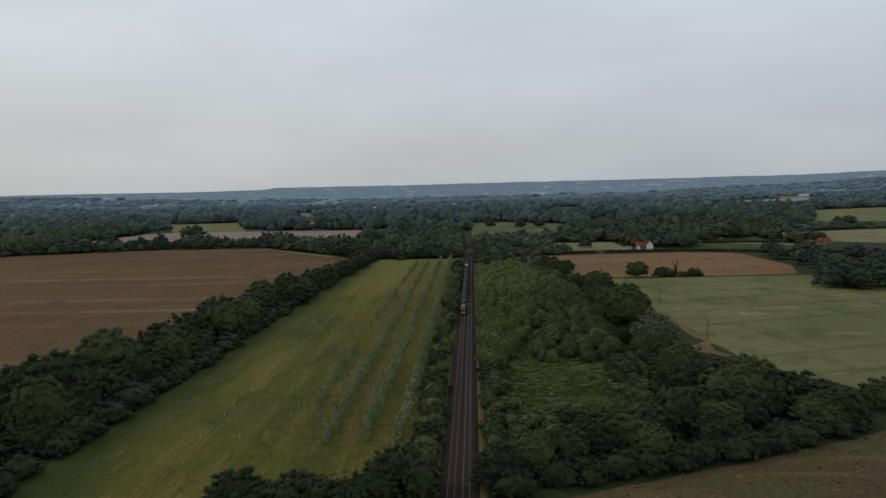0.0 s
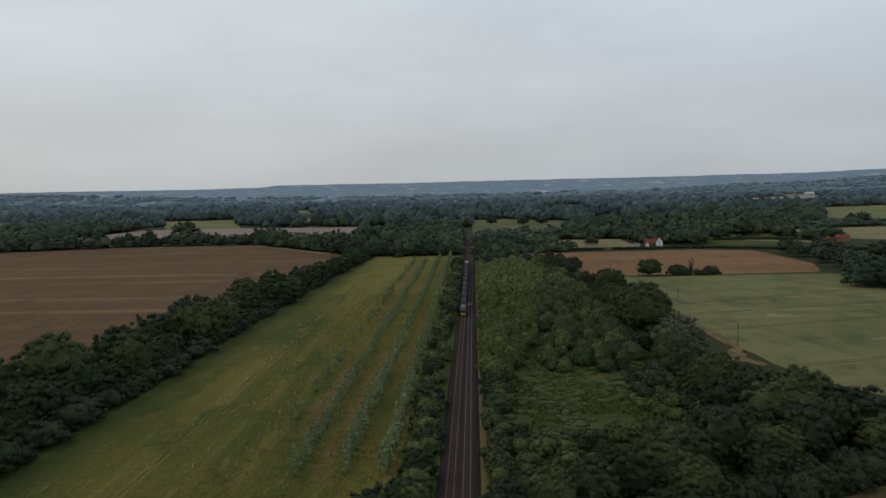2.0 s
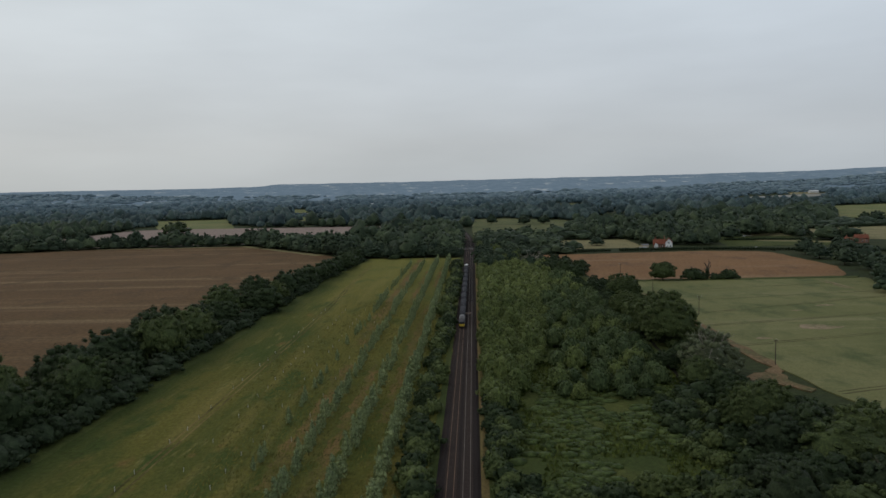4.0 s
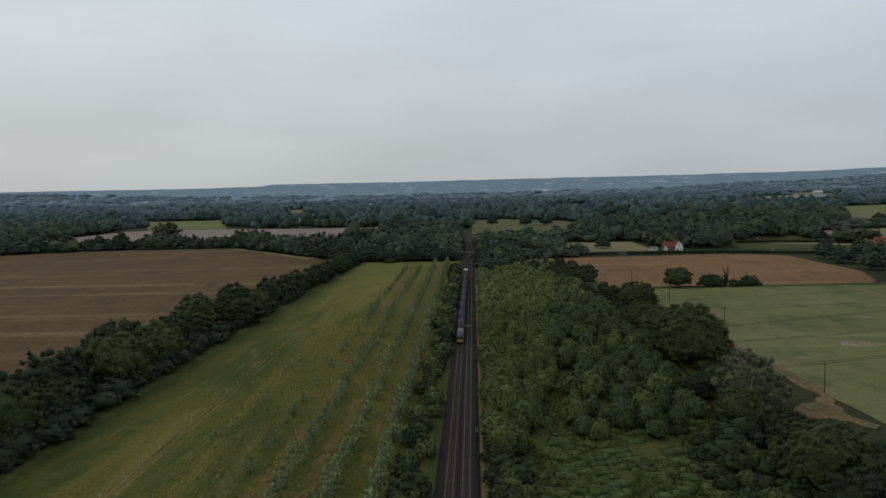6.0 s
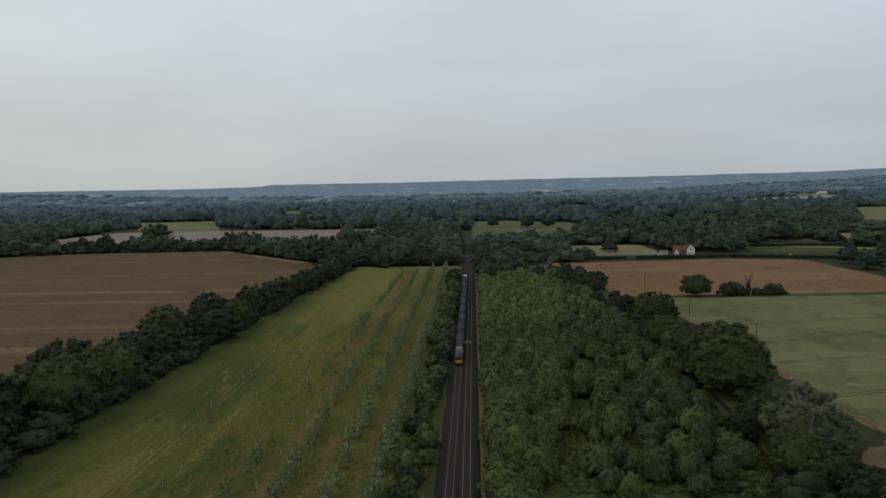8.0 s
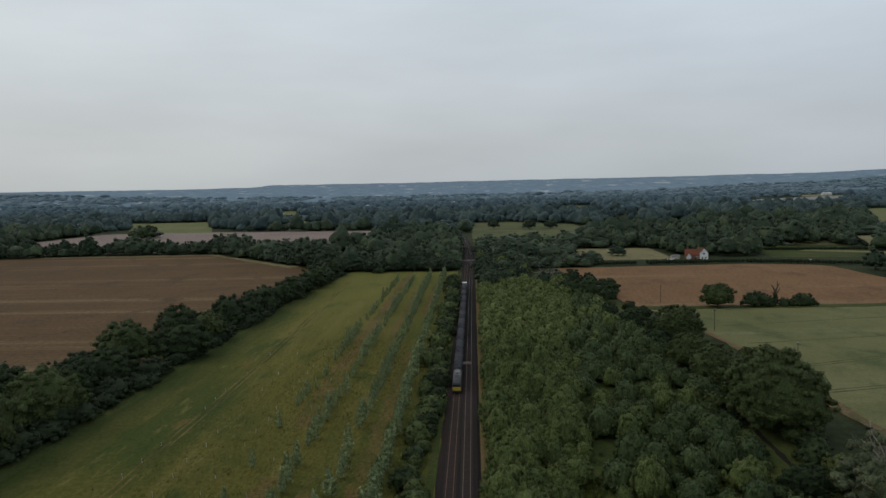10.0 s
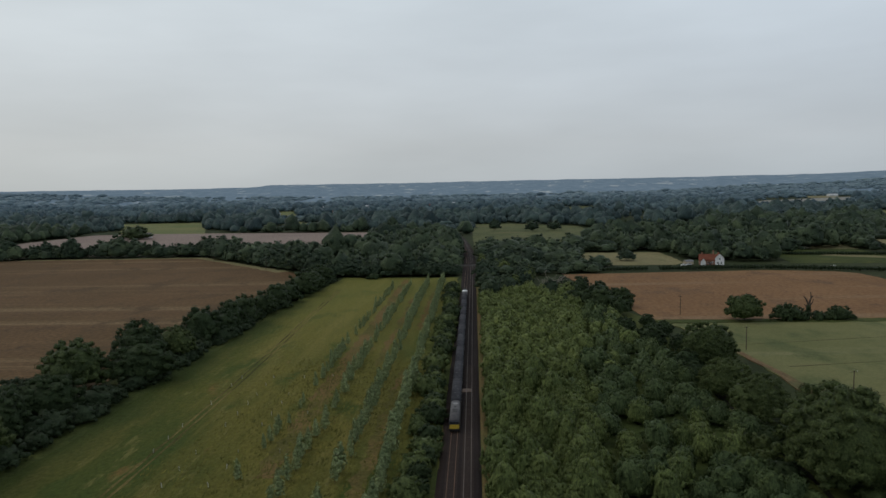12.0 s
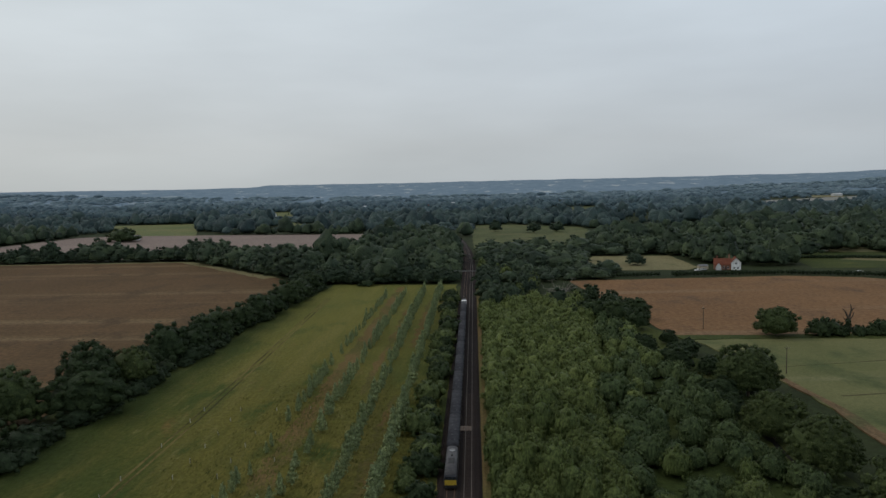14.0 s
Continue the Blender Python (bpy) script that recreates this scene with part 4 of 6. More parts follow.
for i, (x, y, s, k) in enumerate(BOUND):
    big = k == 1 and s > 0.8
    f = 0.72 if big else 1.0
    plant("boundary_tree", BIG if big else FAR_HEDGE if y > 500 else (HEDGE, OAK, DARK)[k], i, x, y, s * f, s * f * (1.02 if k else 0.9), "large rounded green tree on a field boundary" if s > 0.8 else "small green tree on a field boundary", group="trees of the field boundary")


# a half-dead tree with bare bleached limbs
def bare_limbs(h, seed, n, mat, spread):
    """A trunk with crooked bare limbs that fork into twigs."""
    g = np.random.default_rng(seed)
    v, f = [], []
    tube(v, f, (0, 0, -0.3), (0.2, 0, h * 0.45), 0.5, 0.34, 8)
    for i in range(n):
        a = 2.4 * i + g.uniform(-0.3, 0.3)
        p = np.array([0.1, 0, h * g.uniform(0.3, 0.45)])
        d = np.array([math.cos(a), math.sin(a), g.uniform(0.5, 1.3)])
        r = 0.24
        for k in range(4):
            q = p + d / np.linalg.norm(d) * spread * g.uniform(0.24, 0.36)
            tube(v, f, p, q, r, r * 0.66, 5)
            for _ in range(3):
                e = p + (q - p) * g.uniform(0.3, 1) + g.normal(0, 0.16 * spread, 3) + (0, 0, 0.3)
                tube(v, f, p + (q - p) * g.uniform(0.2, 0.9), e, r * 0.35, 0.02, 4)
            p, r = q, r * 0.66
            d = d + g.normal(0, 0.5, 3) - np.array([0, 0, 0.22])
    return mesh_from("trunk", v, f, mat)


M_DYING = leaf_mat("dull_grey_green_leaves", (0.062, 0.078, 0.046), (0.092, 0.108, 0.066))
dead = tagged(new("dying_tree"), "half-dead tree with bare bleached limbs over sparse leaves", "tree")
dead.location = (73.5, 282, 0)
child("trunk", bare_limbs(16.5, 3, 18, M_DEADWOOD, 8.4), dead, "bleached grey trunk and limbs")
child("crown", clump_crown("crown", 7.8, 14.6, 0.2, 110, 26, 1.25, 0.24, M_DYING, 77, 0.5, 0.8, fill=0.6), dead, "sparse grey-green leaves")
dead2 = tagged(new("dead_tree"), "bare dead tree with pale branches", "tree")
dead2.location = (42, 566, 0)
child("trunk", bare_limbs(15, 5, 16, M_DEADWOOD, 8.0), dead2)
snag = tagged(new("dead_oak"), "ivy-dark dead oak with broken limbs", "tree")
snag.location = (142.5, 491.5, 0)
sv, sf = [], []
for a, b, ra, rb in (((0, 0, -0.3), (0.3, 0, 7), 0.75, 0.5), ((0.3, 0, 6.6), (-0.9, 0.2, 9.4), 0.45, 0.3), ((-0.9, 0.2, 9.4), (-2.0, 0, 10.6), 0.3, 0.12), ((0.3, 0, 6.8), (1.2, -0.2, 10.0), 0.45, 0.3), ((1.2, -0.2, 10.0), (0.9, 0, 12.3), 0.3, 0.12),
                     ((1.0, 0, 9.2), (2.4, 0.3, 10.8), 0.25, 0.1), ((0.2, 0, 5.5), (2.0, 0.4, 7.6), 0.35, 0.22), ((2.0, 0.4, 7.6), (2.4, 0.2, 9.2), 0.22, 0.08), ((0.1, 0, 5), (-1.8, -0.3, 7.2), 0.3, 0.12)):
    tube(sv, sf, a, b, ra, rb, 6)
child("trunk", mesh_from("trunk", sv, sf, M_POLE), snag, "dark broken trunk and limbs")
child("crown", crown_mesh("crown", [(0, 0, 2.5, 1.5, 1.5, 2.6), (0.2, 0, 5.2, 1.0, 1.0, 1.8)], 160, 0.4, M_DARK, 5), snag, "dark ivy round the trunk")
plant("field_tree", OAK, 2, 115.6, 491.5, 0.98, 0.95, "round green oak on the margin between two fields")
for i, (x, y, s) in enumerate(((132.5, 491.5, 1.3), (136.5, 492, 1.2), (139.5, 491, 0.8), (147, 491.5, 0.75), (150.5, 491.5, 0.6), (153.5, 492, 0.9), (156.5, 491.5, 1.1))):
    plant("margin_shrub", DBUSH, i, x, y, s * 1.3, s * 1.4, "dark rounded shrub on a field margin", "shrub", "shrubs of the field margin")


# willow scrub beside the line
def taken(pts, x, y, d):
    return any((x - a) ** 2 + (y - b) ** 2 < d * d for a, b in pts)


def scatter(n, xr, yr, test, gap, seed, tries=40):
    g = np.random.default_rng(seed)
    pts = []
    for _ in range(n * tries):
        if len(pts) >= n:
            break
        x, y = g.uniform(*xr), g.uniform(*yr)
        if test(x, y) and not taken(pts, x, y, gap):
            pts.append((x, y))
    return pts


def thick_zone(x, y):
    return 3.6 < x < np.interp(y, [246, 262, 285, 306, 340, 380, 430, 480, 545, 580], [8, 12, 17, 23, 27, 29, 34, 44, 50, 54])


def loose_zone(x, y):
    lo = np.interp(y, [255, 306, 340, 380, 430, 480, 545], [22, 27, 29, 31, 36, 46, 52])
    return lo < x < np.interp(y, [255, 300, 345, 450, 545], [54, 60, 65, 66, 60])


thick = scatter(600, (3.6, 56), (250, 575), thick_zone, 3.7, 5)
thick.sort(key=lambda p: p[1])
g = np.random.default_rng(17)
def thicket(name, items, label, category):
    """Many crowns joined into one mesh: (crown mesh, x, y, scale, turn)."""
    V, T, Q, k = [], [], [], 0
    for me, x, y, s, a in items:
        co = np.empty(len(me.vertices) * 3, np.float32)
        me.vertices.foreach_get("co", co)
        co = co.reshape(-1, 3) * s
        c, d = math.cos(a), math.sin(a)
        V.append(np.column_stack([co[:, 0] * c - co[:, 1] * d + x, co[:, 0] * d + co[:, 1] * c + y, co[:, 2]]))
        lv = np.empty(len(me.loops), np.int32)
        me.loops.foreach_get("vertex_index", lv)
        ls = np.empty(len(me.polygons), np.int32)
        me.polygons.foreach_get("loop_total", ls)
        nt = int((ls == 3).sum())
        T.append(lv[:nt * 3].reshape(-1, 3) + k)
        Q.append(lv[nt * 3:].reshape(-1, 4) + k)
        k += len(co)
    tagged(new(name, fast_mesh(name, np.concatenate(V), np.concatenate(T), np.concatenate(Q), items[0][0].materials[0])), label, category, kind="stuff")


far_items = []
for i, (x, y) in enumerate(thick):
    s = g.uniform(0.75, 1.1) if i % 4 else g.uniform(1.15, 1.45)
    pale = noise.noise((x * 0.06, y * 0.03, 1.0)) > 0.5
    if i >= 160:
        far_items.append((FAR_WILLOW[i % 4][1], x, y, s, i * 2.4))
        continue
    plant("willow_bush", PALE if pale else WILLOW, i, x, y, s, s * g.uniform(0.75, 1.25), "pale grey-green willow bush in a dense thicket" if pale else "mid-green willow bush in a dense thicket", "bush", "willows of the thicket")
thicket("willow_thicket", far_items, "dense mid-green willow thicket beside the railway", "thicket")
def ditch_x(y):
    return np.interp(y, [238, 248, 257, 277, 310, 350, 390], [58.5, 58, 58.3, 62.5, 66.2, 67.7, 67.6])


loose = scatter(170, (20, 68), (255, 545), lambda x, y: loose_zone(x, y) and abs(x - ditch_x(y)) > 3.6, 4.3, 9)
for i, (x, y) in enumerate(loose):
    s = g.uniform(0.55, 1.0) if i % 3 == 0 else g.uniform(0.95, 1.4)
    plant("willow_bush", (SALLOW if i % 4 else WILLOW) if y < 400 else (FAR_SALLOW if i % 4 else FAR_WILLOW), i + 2, x, y, s, s * g.uniform(0.8, 1.15), "rounded green willow bush standing in rough grass", "bush", "loose willows")
for i, (x, y) in enumerate(scatter(30, (58, 90), (236, 350), lambda x, y: x < np.interp(y, [236, 260, 300, 350], [76, 74, 80, 84]) and abs(x - ditch_x(y)) > 4.2, 5.2, 19)):
    s = g.uniform(0.8, 1.5)
    plant("boundary_shrub", DBUSH if i % 2 else BUSH, i, x, y, s, s * g.uniform(0.7, 1.0), "dark green shrub under boundary trees", "shrub", "shrubs of the field boundary")
# shrubs round the clearing
clear = scatter(95, (3.5, 66), (172, 262), lambda x, y: (x < 9 + 2 * math.sin(y * 0.2)) or (y < 190 + 0.25 * x) or (x > 48), 3.6, 12)
for i, (x, y) in enumerate(clear):
    s = g.uniform(0.6, 1.25)
    plant("scrub_bush", DBUSH if i % 3 else BUSH, i, x, y, s, s * g.uniform(0.75, 1.0), "green scrub bush round a clearing", "bush", "bushes of the clearing")
# scrub between the meadow and the line
for i in range(96):
    y = 152 + i * 4.75 + g.uniform(-1.2, 1.2)
    x = -13.6 + g.uniform(-2.2, 1.8) + (0.9 if y > 420 else 0)
    s = g.uniform(0.7, 1.3) * (1.35 if i % 5 == 0 else 1.0)
    plant("lineside_bush", (BUSH, DBUSH, HEDGE)[2 if i % 16 == 5 else int(i % 3 == 0)], i, x, y, s * (0.45 if i % 16 == 5 else 0.95), None, "leafy green bush between meadow and railway", "bush", "lineside bushes")
for i in range(46):
    y = 150 + i * 2.3 + g.uniform(-1, 1)
    plant("lineside_bush", DBUSH if i % 2 else BUSH, i, 3.4 + g.uniform(0, 3.2), y, g.uniform(0.6, 1.1), None, "leafy green bush beside the railway verge", "bush", "lineside bushes")

# planted rows of young trees
g = np.random.default_rng(23)
ROWS_X = ((-50.0, 205, 600, 0.62), (-40.2, 172, 612, 0.86), (-29.6, 178, 622, 0.86), (-20.6, 178, 628, 0.9))
count = 0
for k, (rx, ya, yb, dens) in enumerate(ROWS_X):
    y = ya
    while y < yb:
        thin = noise.noise((rx * 3.1, y * 0.02, 0)) * 0.9
        if g.uniform() < dens + thin * 0.6 and count < 340:
            s = g.uniform(0.7, 1.2) * (0.85, 1.08, 1.2, 1.3)[k]
            plant("young_poplar", POPLAR, count + k, rx + g.normal(0, 0.35), y, s, s * g.uniform(0.9, 1.25), "slim grey-green young tree in a planted row", "tree", "young trees of the planted rows")
            count += 1
        y += 4.3 + g.uniform(-0.5, 0.5)

# plastic guards round newly planted trees
guard_proto = None
for gx in (-46.2, -55.8, -65.7, -76.3):
    for k in range(26):
        gy = 182 + k * 9.0 + g.uniform(-0.6, 0.6)
        if g.uniform() < 0.28 or (gx == -46.2 and g.uniform() < 0.55):
            continue
        if guard_proto is None:
            guard_proto = tagged(new("tree_guard"), "pale plastic guard tube staked in meadow grass", "tree guard", "tree guards of the meadow")
            child("tube", revolve("tube", [(0.07, 0), (0.07, 1.05), (0.085, 1.1), (0.06, 1.1), (0.06, 0.9)], M_TUBE, 8), guard_proto)
            rod(guard_proto, "stake", (0.13, 0, -0.2), (0.13, 0, 1.25), 0.03, 0.03, M_POLE, 5, "rough wooden stake")
            guard_proto.location = (gx, gy, 0)
        else:
            copy_thing(guard_proto, pose(gx + g.normal(0, 0.2), gy, 0, g.normal(0, 3), g.normal(0, 3), g.uniform(0, 360)))

# low bramble mounds and grass tufts
g = np.random.default_rng(31)
cc = []
for x, y in scatter(380, (7, 62), (176, 272), lambda x, y: noise.noise((x * 0.07, y * 0.045, 4.0)) > -0.18, 1.1, 33):
    for _ in range(3):
        r = g.uniform(0.8, 2.3)
        cc.append((x + g.normal(0, 1.3), y + g.normal(0, 1.3), 0.1, r * g.uniform(0.8, 1.6), r, g.uniform(0.3, 0.9)))
for x, y in scatter(150, (24, 62), (270, 400), lambda x, y: abs(x - ditch_x(y)) > 2 or y > 340, 2.5, 34):
    cc.append((x, y, 0.1, g.uniform(0.6, 1.4), g.uniform(0.6, 1.4), g.uniform(0.4, 1.0)))


def mounds(name, blobs, n, size, mat, seed, label):
    """Loose leafy mounds with no hard outline."""
    g = np.random.default_rng(seed)
    b = np.array(blobs)
    k = g.integers(0, len(b), n)
    d = g.normal(size=(n, 3))
    d /= np.linalg.norm(d, axis=1)[:, None]
    d[:, 2] = np.abs(d[:, 2])
    p = b[k, :3] + b[k, 3:] * d * np.abs(g.normal(0.85, 0.28, n))[:, None]
    nr = d + g.normal(0, 0.4, d.shape) + (0, 0, 0.5)
    nr /= np.linalg.norm(nr, axis=1)[:, None]
    u = np.cross(nr, g.normal(size=d.shape))
    u /= np.linalg.norm(u, axis=1)[:, None]
    w = np.cross(nr, u)
    s = size * g.uniform(0.5, 1.5, n)[:, None]
    q = np.stack([p - u * s * 0.6 - w * s * 0.3, p + u * s * 0.15 - w * s, p + u * s * 0.6 + w * s * 0.25, p - u * s * 0.1 + w * s], 1)
    body = (ICO1_V[None] * g.uniform(0.7, 1.0, (len(b), len(ICO1_V), 1)) * b[:, None, 3:] + b[:, None, :3]).reshape(-1, 3)
    tris = (ICO1_F[None] + (np.arange(len(b)) * len(ICO1_V))[:, None, None]).reshape(-1, 3)
    tagged(new(name, fast_mesh(name, np.concatenate([body, q.reshape(-1, 3)]), tris, len(body) + np.arange(n * 4).reshape(n, 4), mat)), label, "scrub", kind="stuff")


mounds("bramble_scrub", cc, 50000, 0.19, M_BRAMBLE, 8, "low bramble mounds and rank grass in a clearing")


def tufts(name, n, xr, yr, h, mat, seed, test, label):
    g = np.random.default_rng(seed)
    x, y = g.uniform(*xr, n), g.uniform(*yr, n)
    keep = np.array([test(a, b) for a, b in zip(x, y)])
    x, y = x[keep], y[keep]
    a = g.uniform(0, math.pi, len(x))
    w, hh = g.uniform(0.25, 0.7, len(x)), h * g.uniform(0.5, 1.4, len(x))
    dx, dy = np.cos(a) * w, np.sin(a) * w
    z0 = np.zeros(len(x))
    v = np.stack([np.stack([x - dx, y - dy, z0], 1), np.stack([x + dx, y + dy, z0], 1), np.stack([x + g.normal(0, 0.2, len(x)), y + g.normal(0, 0.2, len(x)), hh], 1)], 1).reshape(-1, 3)
    t = np.arange(len(v)).reshape(-1, 3)
    tagged(new(name, fast_mesh(name, v, t, np.zeros((0, 4), int), mat)), label, "grass", kind="stuff")


tufts("grass_tufts", 2500, (20, 160), (60, 195), 0.4, M_TUFT, 42, lambda x, y: inside(STUBBLE, x, y), "weedy tufts in brown stubble")

tufts("rank_grass", 9000, (6, 64), (174, 300), 0.8, M_RANK, 43, lambda x, y: noise.noise((x * 0.08, y * 0.05, 9.0)) > -0.05, "rank yellow-green grass between brambles")


def leaning_grass(name, n, xr, yr, seed, test, label, mat):
    """Wind-combed grass heads leaning along the field."""
    g = np.random.default_rng(seed)
    x, y = g.uniform(*xr, n), g.uniform(*yr, n)
    keep = np.array([test(a, b) for a, b in zip(x, y)])
    x, y = x[keep], y[keep]
    m = len(x)
    a = g.normal(1.2, 0.5, m)
    h = g.uniform(0.25, 0.6, m)
    w = g.uniform(0.10, 0.26, m)
    dx, dy = np.cos(a), np.sin(a)
    lean = h * g.uniform(1.0, 2.6, m)
    z = np.full(m, 0.05)
    v = np.stack([np.stack([x - dy * w, y + dx * w, z], 1), np.stack([x + dy * w, y - dx * w, z], 1), np.stack([x + dx * lean, y + dy * lean, z + h], 1)], 1).reshape(-1, 3)
    tagged(new(name, fast_mesh(name, v, np.arange(m * 3).reshape(-1, 3), np.zeros((0, 4), int), mat)), label, "grass", kind="stuff")


leaning_grass("meadow_grass", 56000, (-100, -11), (135, 430), 44, lambda x, y: not -78.5 < x < -73.5 and noise.noise((x * 0.05, y * 0.012, 2.0)) + 0.6 * noise.noise((x * 0.21, y * 0.05, 6.0)) + 0.9 * math.sin(x * 9731.7 + y * 517.3) > 0.1 + max(0.0, (-56 - x) * 0.05), "tall straw-coloured grass heads combed by wind", M_HEADS)


# ---------------------------------------------------------------- woods
FIELDS = [BROWN_L, MEADOW, MEADOW_S, BROWN_R, CROP, STUBBLE, PINK, GREEN_L, GRASS_MID, HAY, HAY_R, GREEN_R, PADDOCK, FAR_A, FAR_B, FAR_C, FAR_D, FAR_E]
# crowns flattened to fit the camera's view, mostly so that fields behind show
FLATTENED = [([(-60, 1140), (20, 1140), (20, 1270), (-60, 1270)], 0.4), ([(380, 880), (620, 925), (960, 900), (1000, 1010), (740, 965), (494, 1025)], 0.35), ([(300, 640), (430, 640), (660, 690), (640, 750), (420, 720), (342, 775)], 0.75), ([(-360, 1480), (-260, 1460), (-400, 1735), (-470, 1760)], 0.3), ([(540, 1640), (800, 1640), (993, 2075), (684, 1989)], 0.3), ([(-300, 1190), (-215, 1180), (-225, 1250), (-330, 1400)], 0.3), ([(1000, 2080), (1100, 2080), (1190, 2480), (1090, 2500)], 0.3), ([(-2, 650), (130, 650), (135, 850), (-2, 880)], 0.55), ([(-120, 840), (-120, 1135), (-20, 1250), (-10, 840)], 0.8), ([(-700, 740), (-545, 772), (-252, 815), (-139, 694), (-110, 850), (-700, 850)], 0.7)]


def grown(poly, d):
    p = np.array(poly, float)
    c = p.mean(0)
    v = p - c
    return c + v * (1 + d / np.maximum(np.linalg.norm(v, axis=1), 1))[:, None]


def arrays(me):
    """A crown mesh as arrays: vertices, triangles, quads."""
    co = np.empty(len(me.vertices) * 3, np.float32)
    me.vertices.foreach_get("co", co)
    lv = np.empty(len(me.loops), np.int32)
    me.loops.foreach_get("vertex_index", lv)
    ls = np.empty(len(me.polygons), np.int32)
    me.polygons.foreach_get("loop_total", ls)
    nt = int((ls == 3).sum())
    return co.reshape(-1, 3), lv[:nt * 3].reshape(-1, 3), lv[nt * 3:].reshape(-1, 4)


def wood(name, y0, y1, step, rad, protos, mat, seed, label, fill=1.0, village=False, deep=1.0):
    """A wood: unlike crowns set over the ground between the fields, joined into one mesh."""
    g = np.random.default_rng(seed)
    P = []
    for y in np.arange(y0, y1, step * deep):
        xs = np.arange(-0.74 * y - 20, 0.62 * y + 20, step)
        P.append(np.stack([xs + g.uniform(-0.45, 0.45, len(xs)) * step, np.full(len(xs), y) + g.uniform(-0.45, 0.45, len(xs)) * step * deep], 1))
    P = np.concatenate(P)
    X, Y = P[:, 0], P[:, 1]
    ok = np.ones(len(P), bool)
    for f in FIELDS:
        ok &= ~inside(grown(f, rad * 0.9), X, Y)
    lx = np.array([line_x(y) for y in Y])
    ok &= (np.abs(X - lx + 4.5) > 6.5 + rad * 0.75) | (Y > 1150)
    ok &= ~((X > 100) & (X < 320) & (Y < 712) & (Y > 640))
    ok &= ~((X > 150) & (X < 192) & (Y < 722))
    ok &= ~((X > 310) & (X < 430) & (Y < 740))
    ok &= ~((X > -140) & (X < 80) & (Y < 652))
    ok &= ~((X > 80) & (X < 240) & (Y < 670))
    if village:
        ok &= ~(inside(VILLAGE, X, Y) & (g.uniform(size=len(P)) < 0.5))
    if fill < 1:
        dens = np.array([noise.noise((x * 0.005, y * 0.0022, seed)) + 0.5 * noise.noise((x * 0.014, y * 0.006, seed + 3)) for x, y in P])
        ok &= (dens > -0.22) | (g.uniform(size=len(P)) < 1 - fill)
    P = P[ok]
    n = len(P)
    sc = g.uniform(0.6, 1.3, n) * np.where(g.uniform(size=n) < 0.2, 1.45, 1.0)
    sz = sc * g.uniform(0.85, 1.3, n)
    for f, k in FLATTENED:
        sz *= np.where(inside(f, P[:, 0], P[:, 1]), k, 1.0)
    tz = np.array([hill(x, y) for x, y in P])
    rot = g.uniform(0, 6.283, n)
    pick = g.integers(0, len(protos), n)
    V, T, Q, k = [], [], [], 0
    for v in range(len(protos)):
        co, t, q = arrays(protos[v])
        idx = np.nonzero(pick == v)[0]
        c, d = np.cos(rot[idx])[:, None], np.sin(rot[idx])[:, None]
        x = (co[None, :, 0] * c - co[None, :, 1] * d) * sc[idx][:, None] + P[idx, 0][:, None]
        y = (co[None, :, 0] * d + co[None, :, 1] * c) * sc[idx][:, None] + P[idx, 1][:, None]
        z = co[None, :, 2] * sz[idx][:, None] + tz[idx][:, None]
        V.append(np.stack([x, y, z], 2).reshape(-1, 3))
        o = (k + np.arange(len(idx)) * len(co))[:, None, None]
        T.append((t[None] + o).reshape(-1, 3))
        Q.append((q[None] + o).reshape(-1, 4))
        k += len(idx) * len(co)
    tagged(new(name, fast_mesh(name, np.concatenate(V), np.concatenate(T), np.concatenate(Q), mat)), label, "woodland", kind="stuff")


ICO1, ICO2 = (ICO1_V, ICO1_F), (ICO2_V, ICO2_F)
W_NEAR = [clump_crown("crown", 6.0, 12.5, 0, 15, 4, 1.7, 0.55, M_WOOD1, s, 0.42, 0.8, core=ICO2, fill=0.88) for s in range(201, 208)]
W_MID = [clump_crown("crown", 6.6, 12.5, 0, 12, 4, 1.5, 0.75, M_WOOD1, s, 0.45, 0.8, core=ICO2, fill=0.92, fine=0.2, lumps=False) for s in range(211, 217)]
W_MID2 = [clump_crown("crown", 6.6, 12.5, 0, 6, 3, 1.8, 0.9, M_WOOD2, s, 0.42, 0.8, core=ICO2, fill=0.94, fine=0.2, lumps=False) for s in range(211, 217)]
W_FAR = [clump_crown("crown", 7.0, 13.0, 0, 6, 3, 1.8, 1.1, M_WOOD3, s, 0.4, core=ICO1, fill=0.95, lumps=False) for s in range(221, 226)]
# far crowns kept flat and wide to soften their shading, as haze would
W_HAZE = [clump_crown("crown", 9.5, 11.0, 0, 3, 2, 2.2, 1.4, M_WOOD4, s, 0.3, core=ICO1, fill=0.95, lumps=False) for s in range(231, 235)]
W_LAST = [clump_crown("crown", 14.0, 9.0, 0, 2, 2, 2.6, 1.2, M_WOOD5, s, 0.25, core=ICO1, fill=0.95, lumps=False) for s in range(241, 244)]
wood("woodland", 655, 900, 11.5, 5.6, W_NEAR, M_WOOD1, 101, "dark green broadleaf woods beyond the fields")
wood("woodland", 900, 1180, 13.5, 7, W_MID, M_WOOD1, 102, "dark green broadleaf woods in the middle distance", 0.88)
wood("woodland", 1180, 1600, 14, 7, W_MID2, M_WOOD2, 105, "broadleaf woods in the middle distance, green tinted for haze", 0.85, deep=1.2)
wood("woodland", 1600, 2150, 14, 8, W_FAR, M_WOOD3, 103, "woods and hedgerows far off, tinted blue-green for haze", 0.72, True, 1.8)
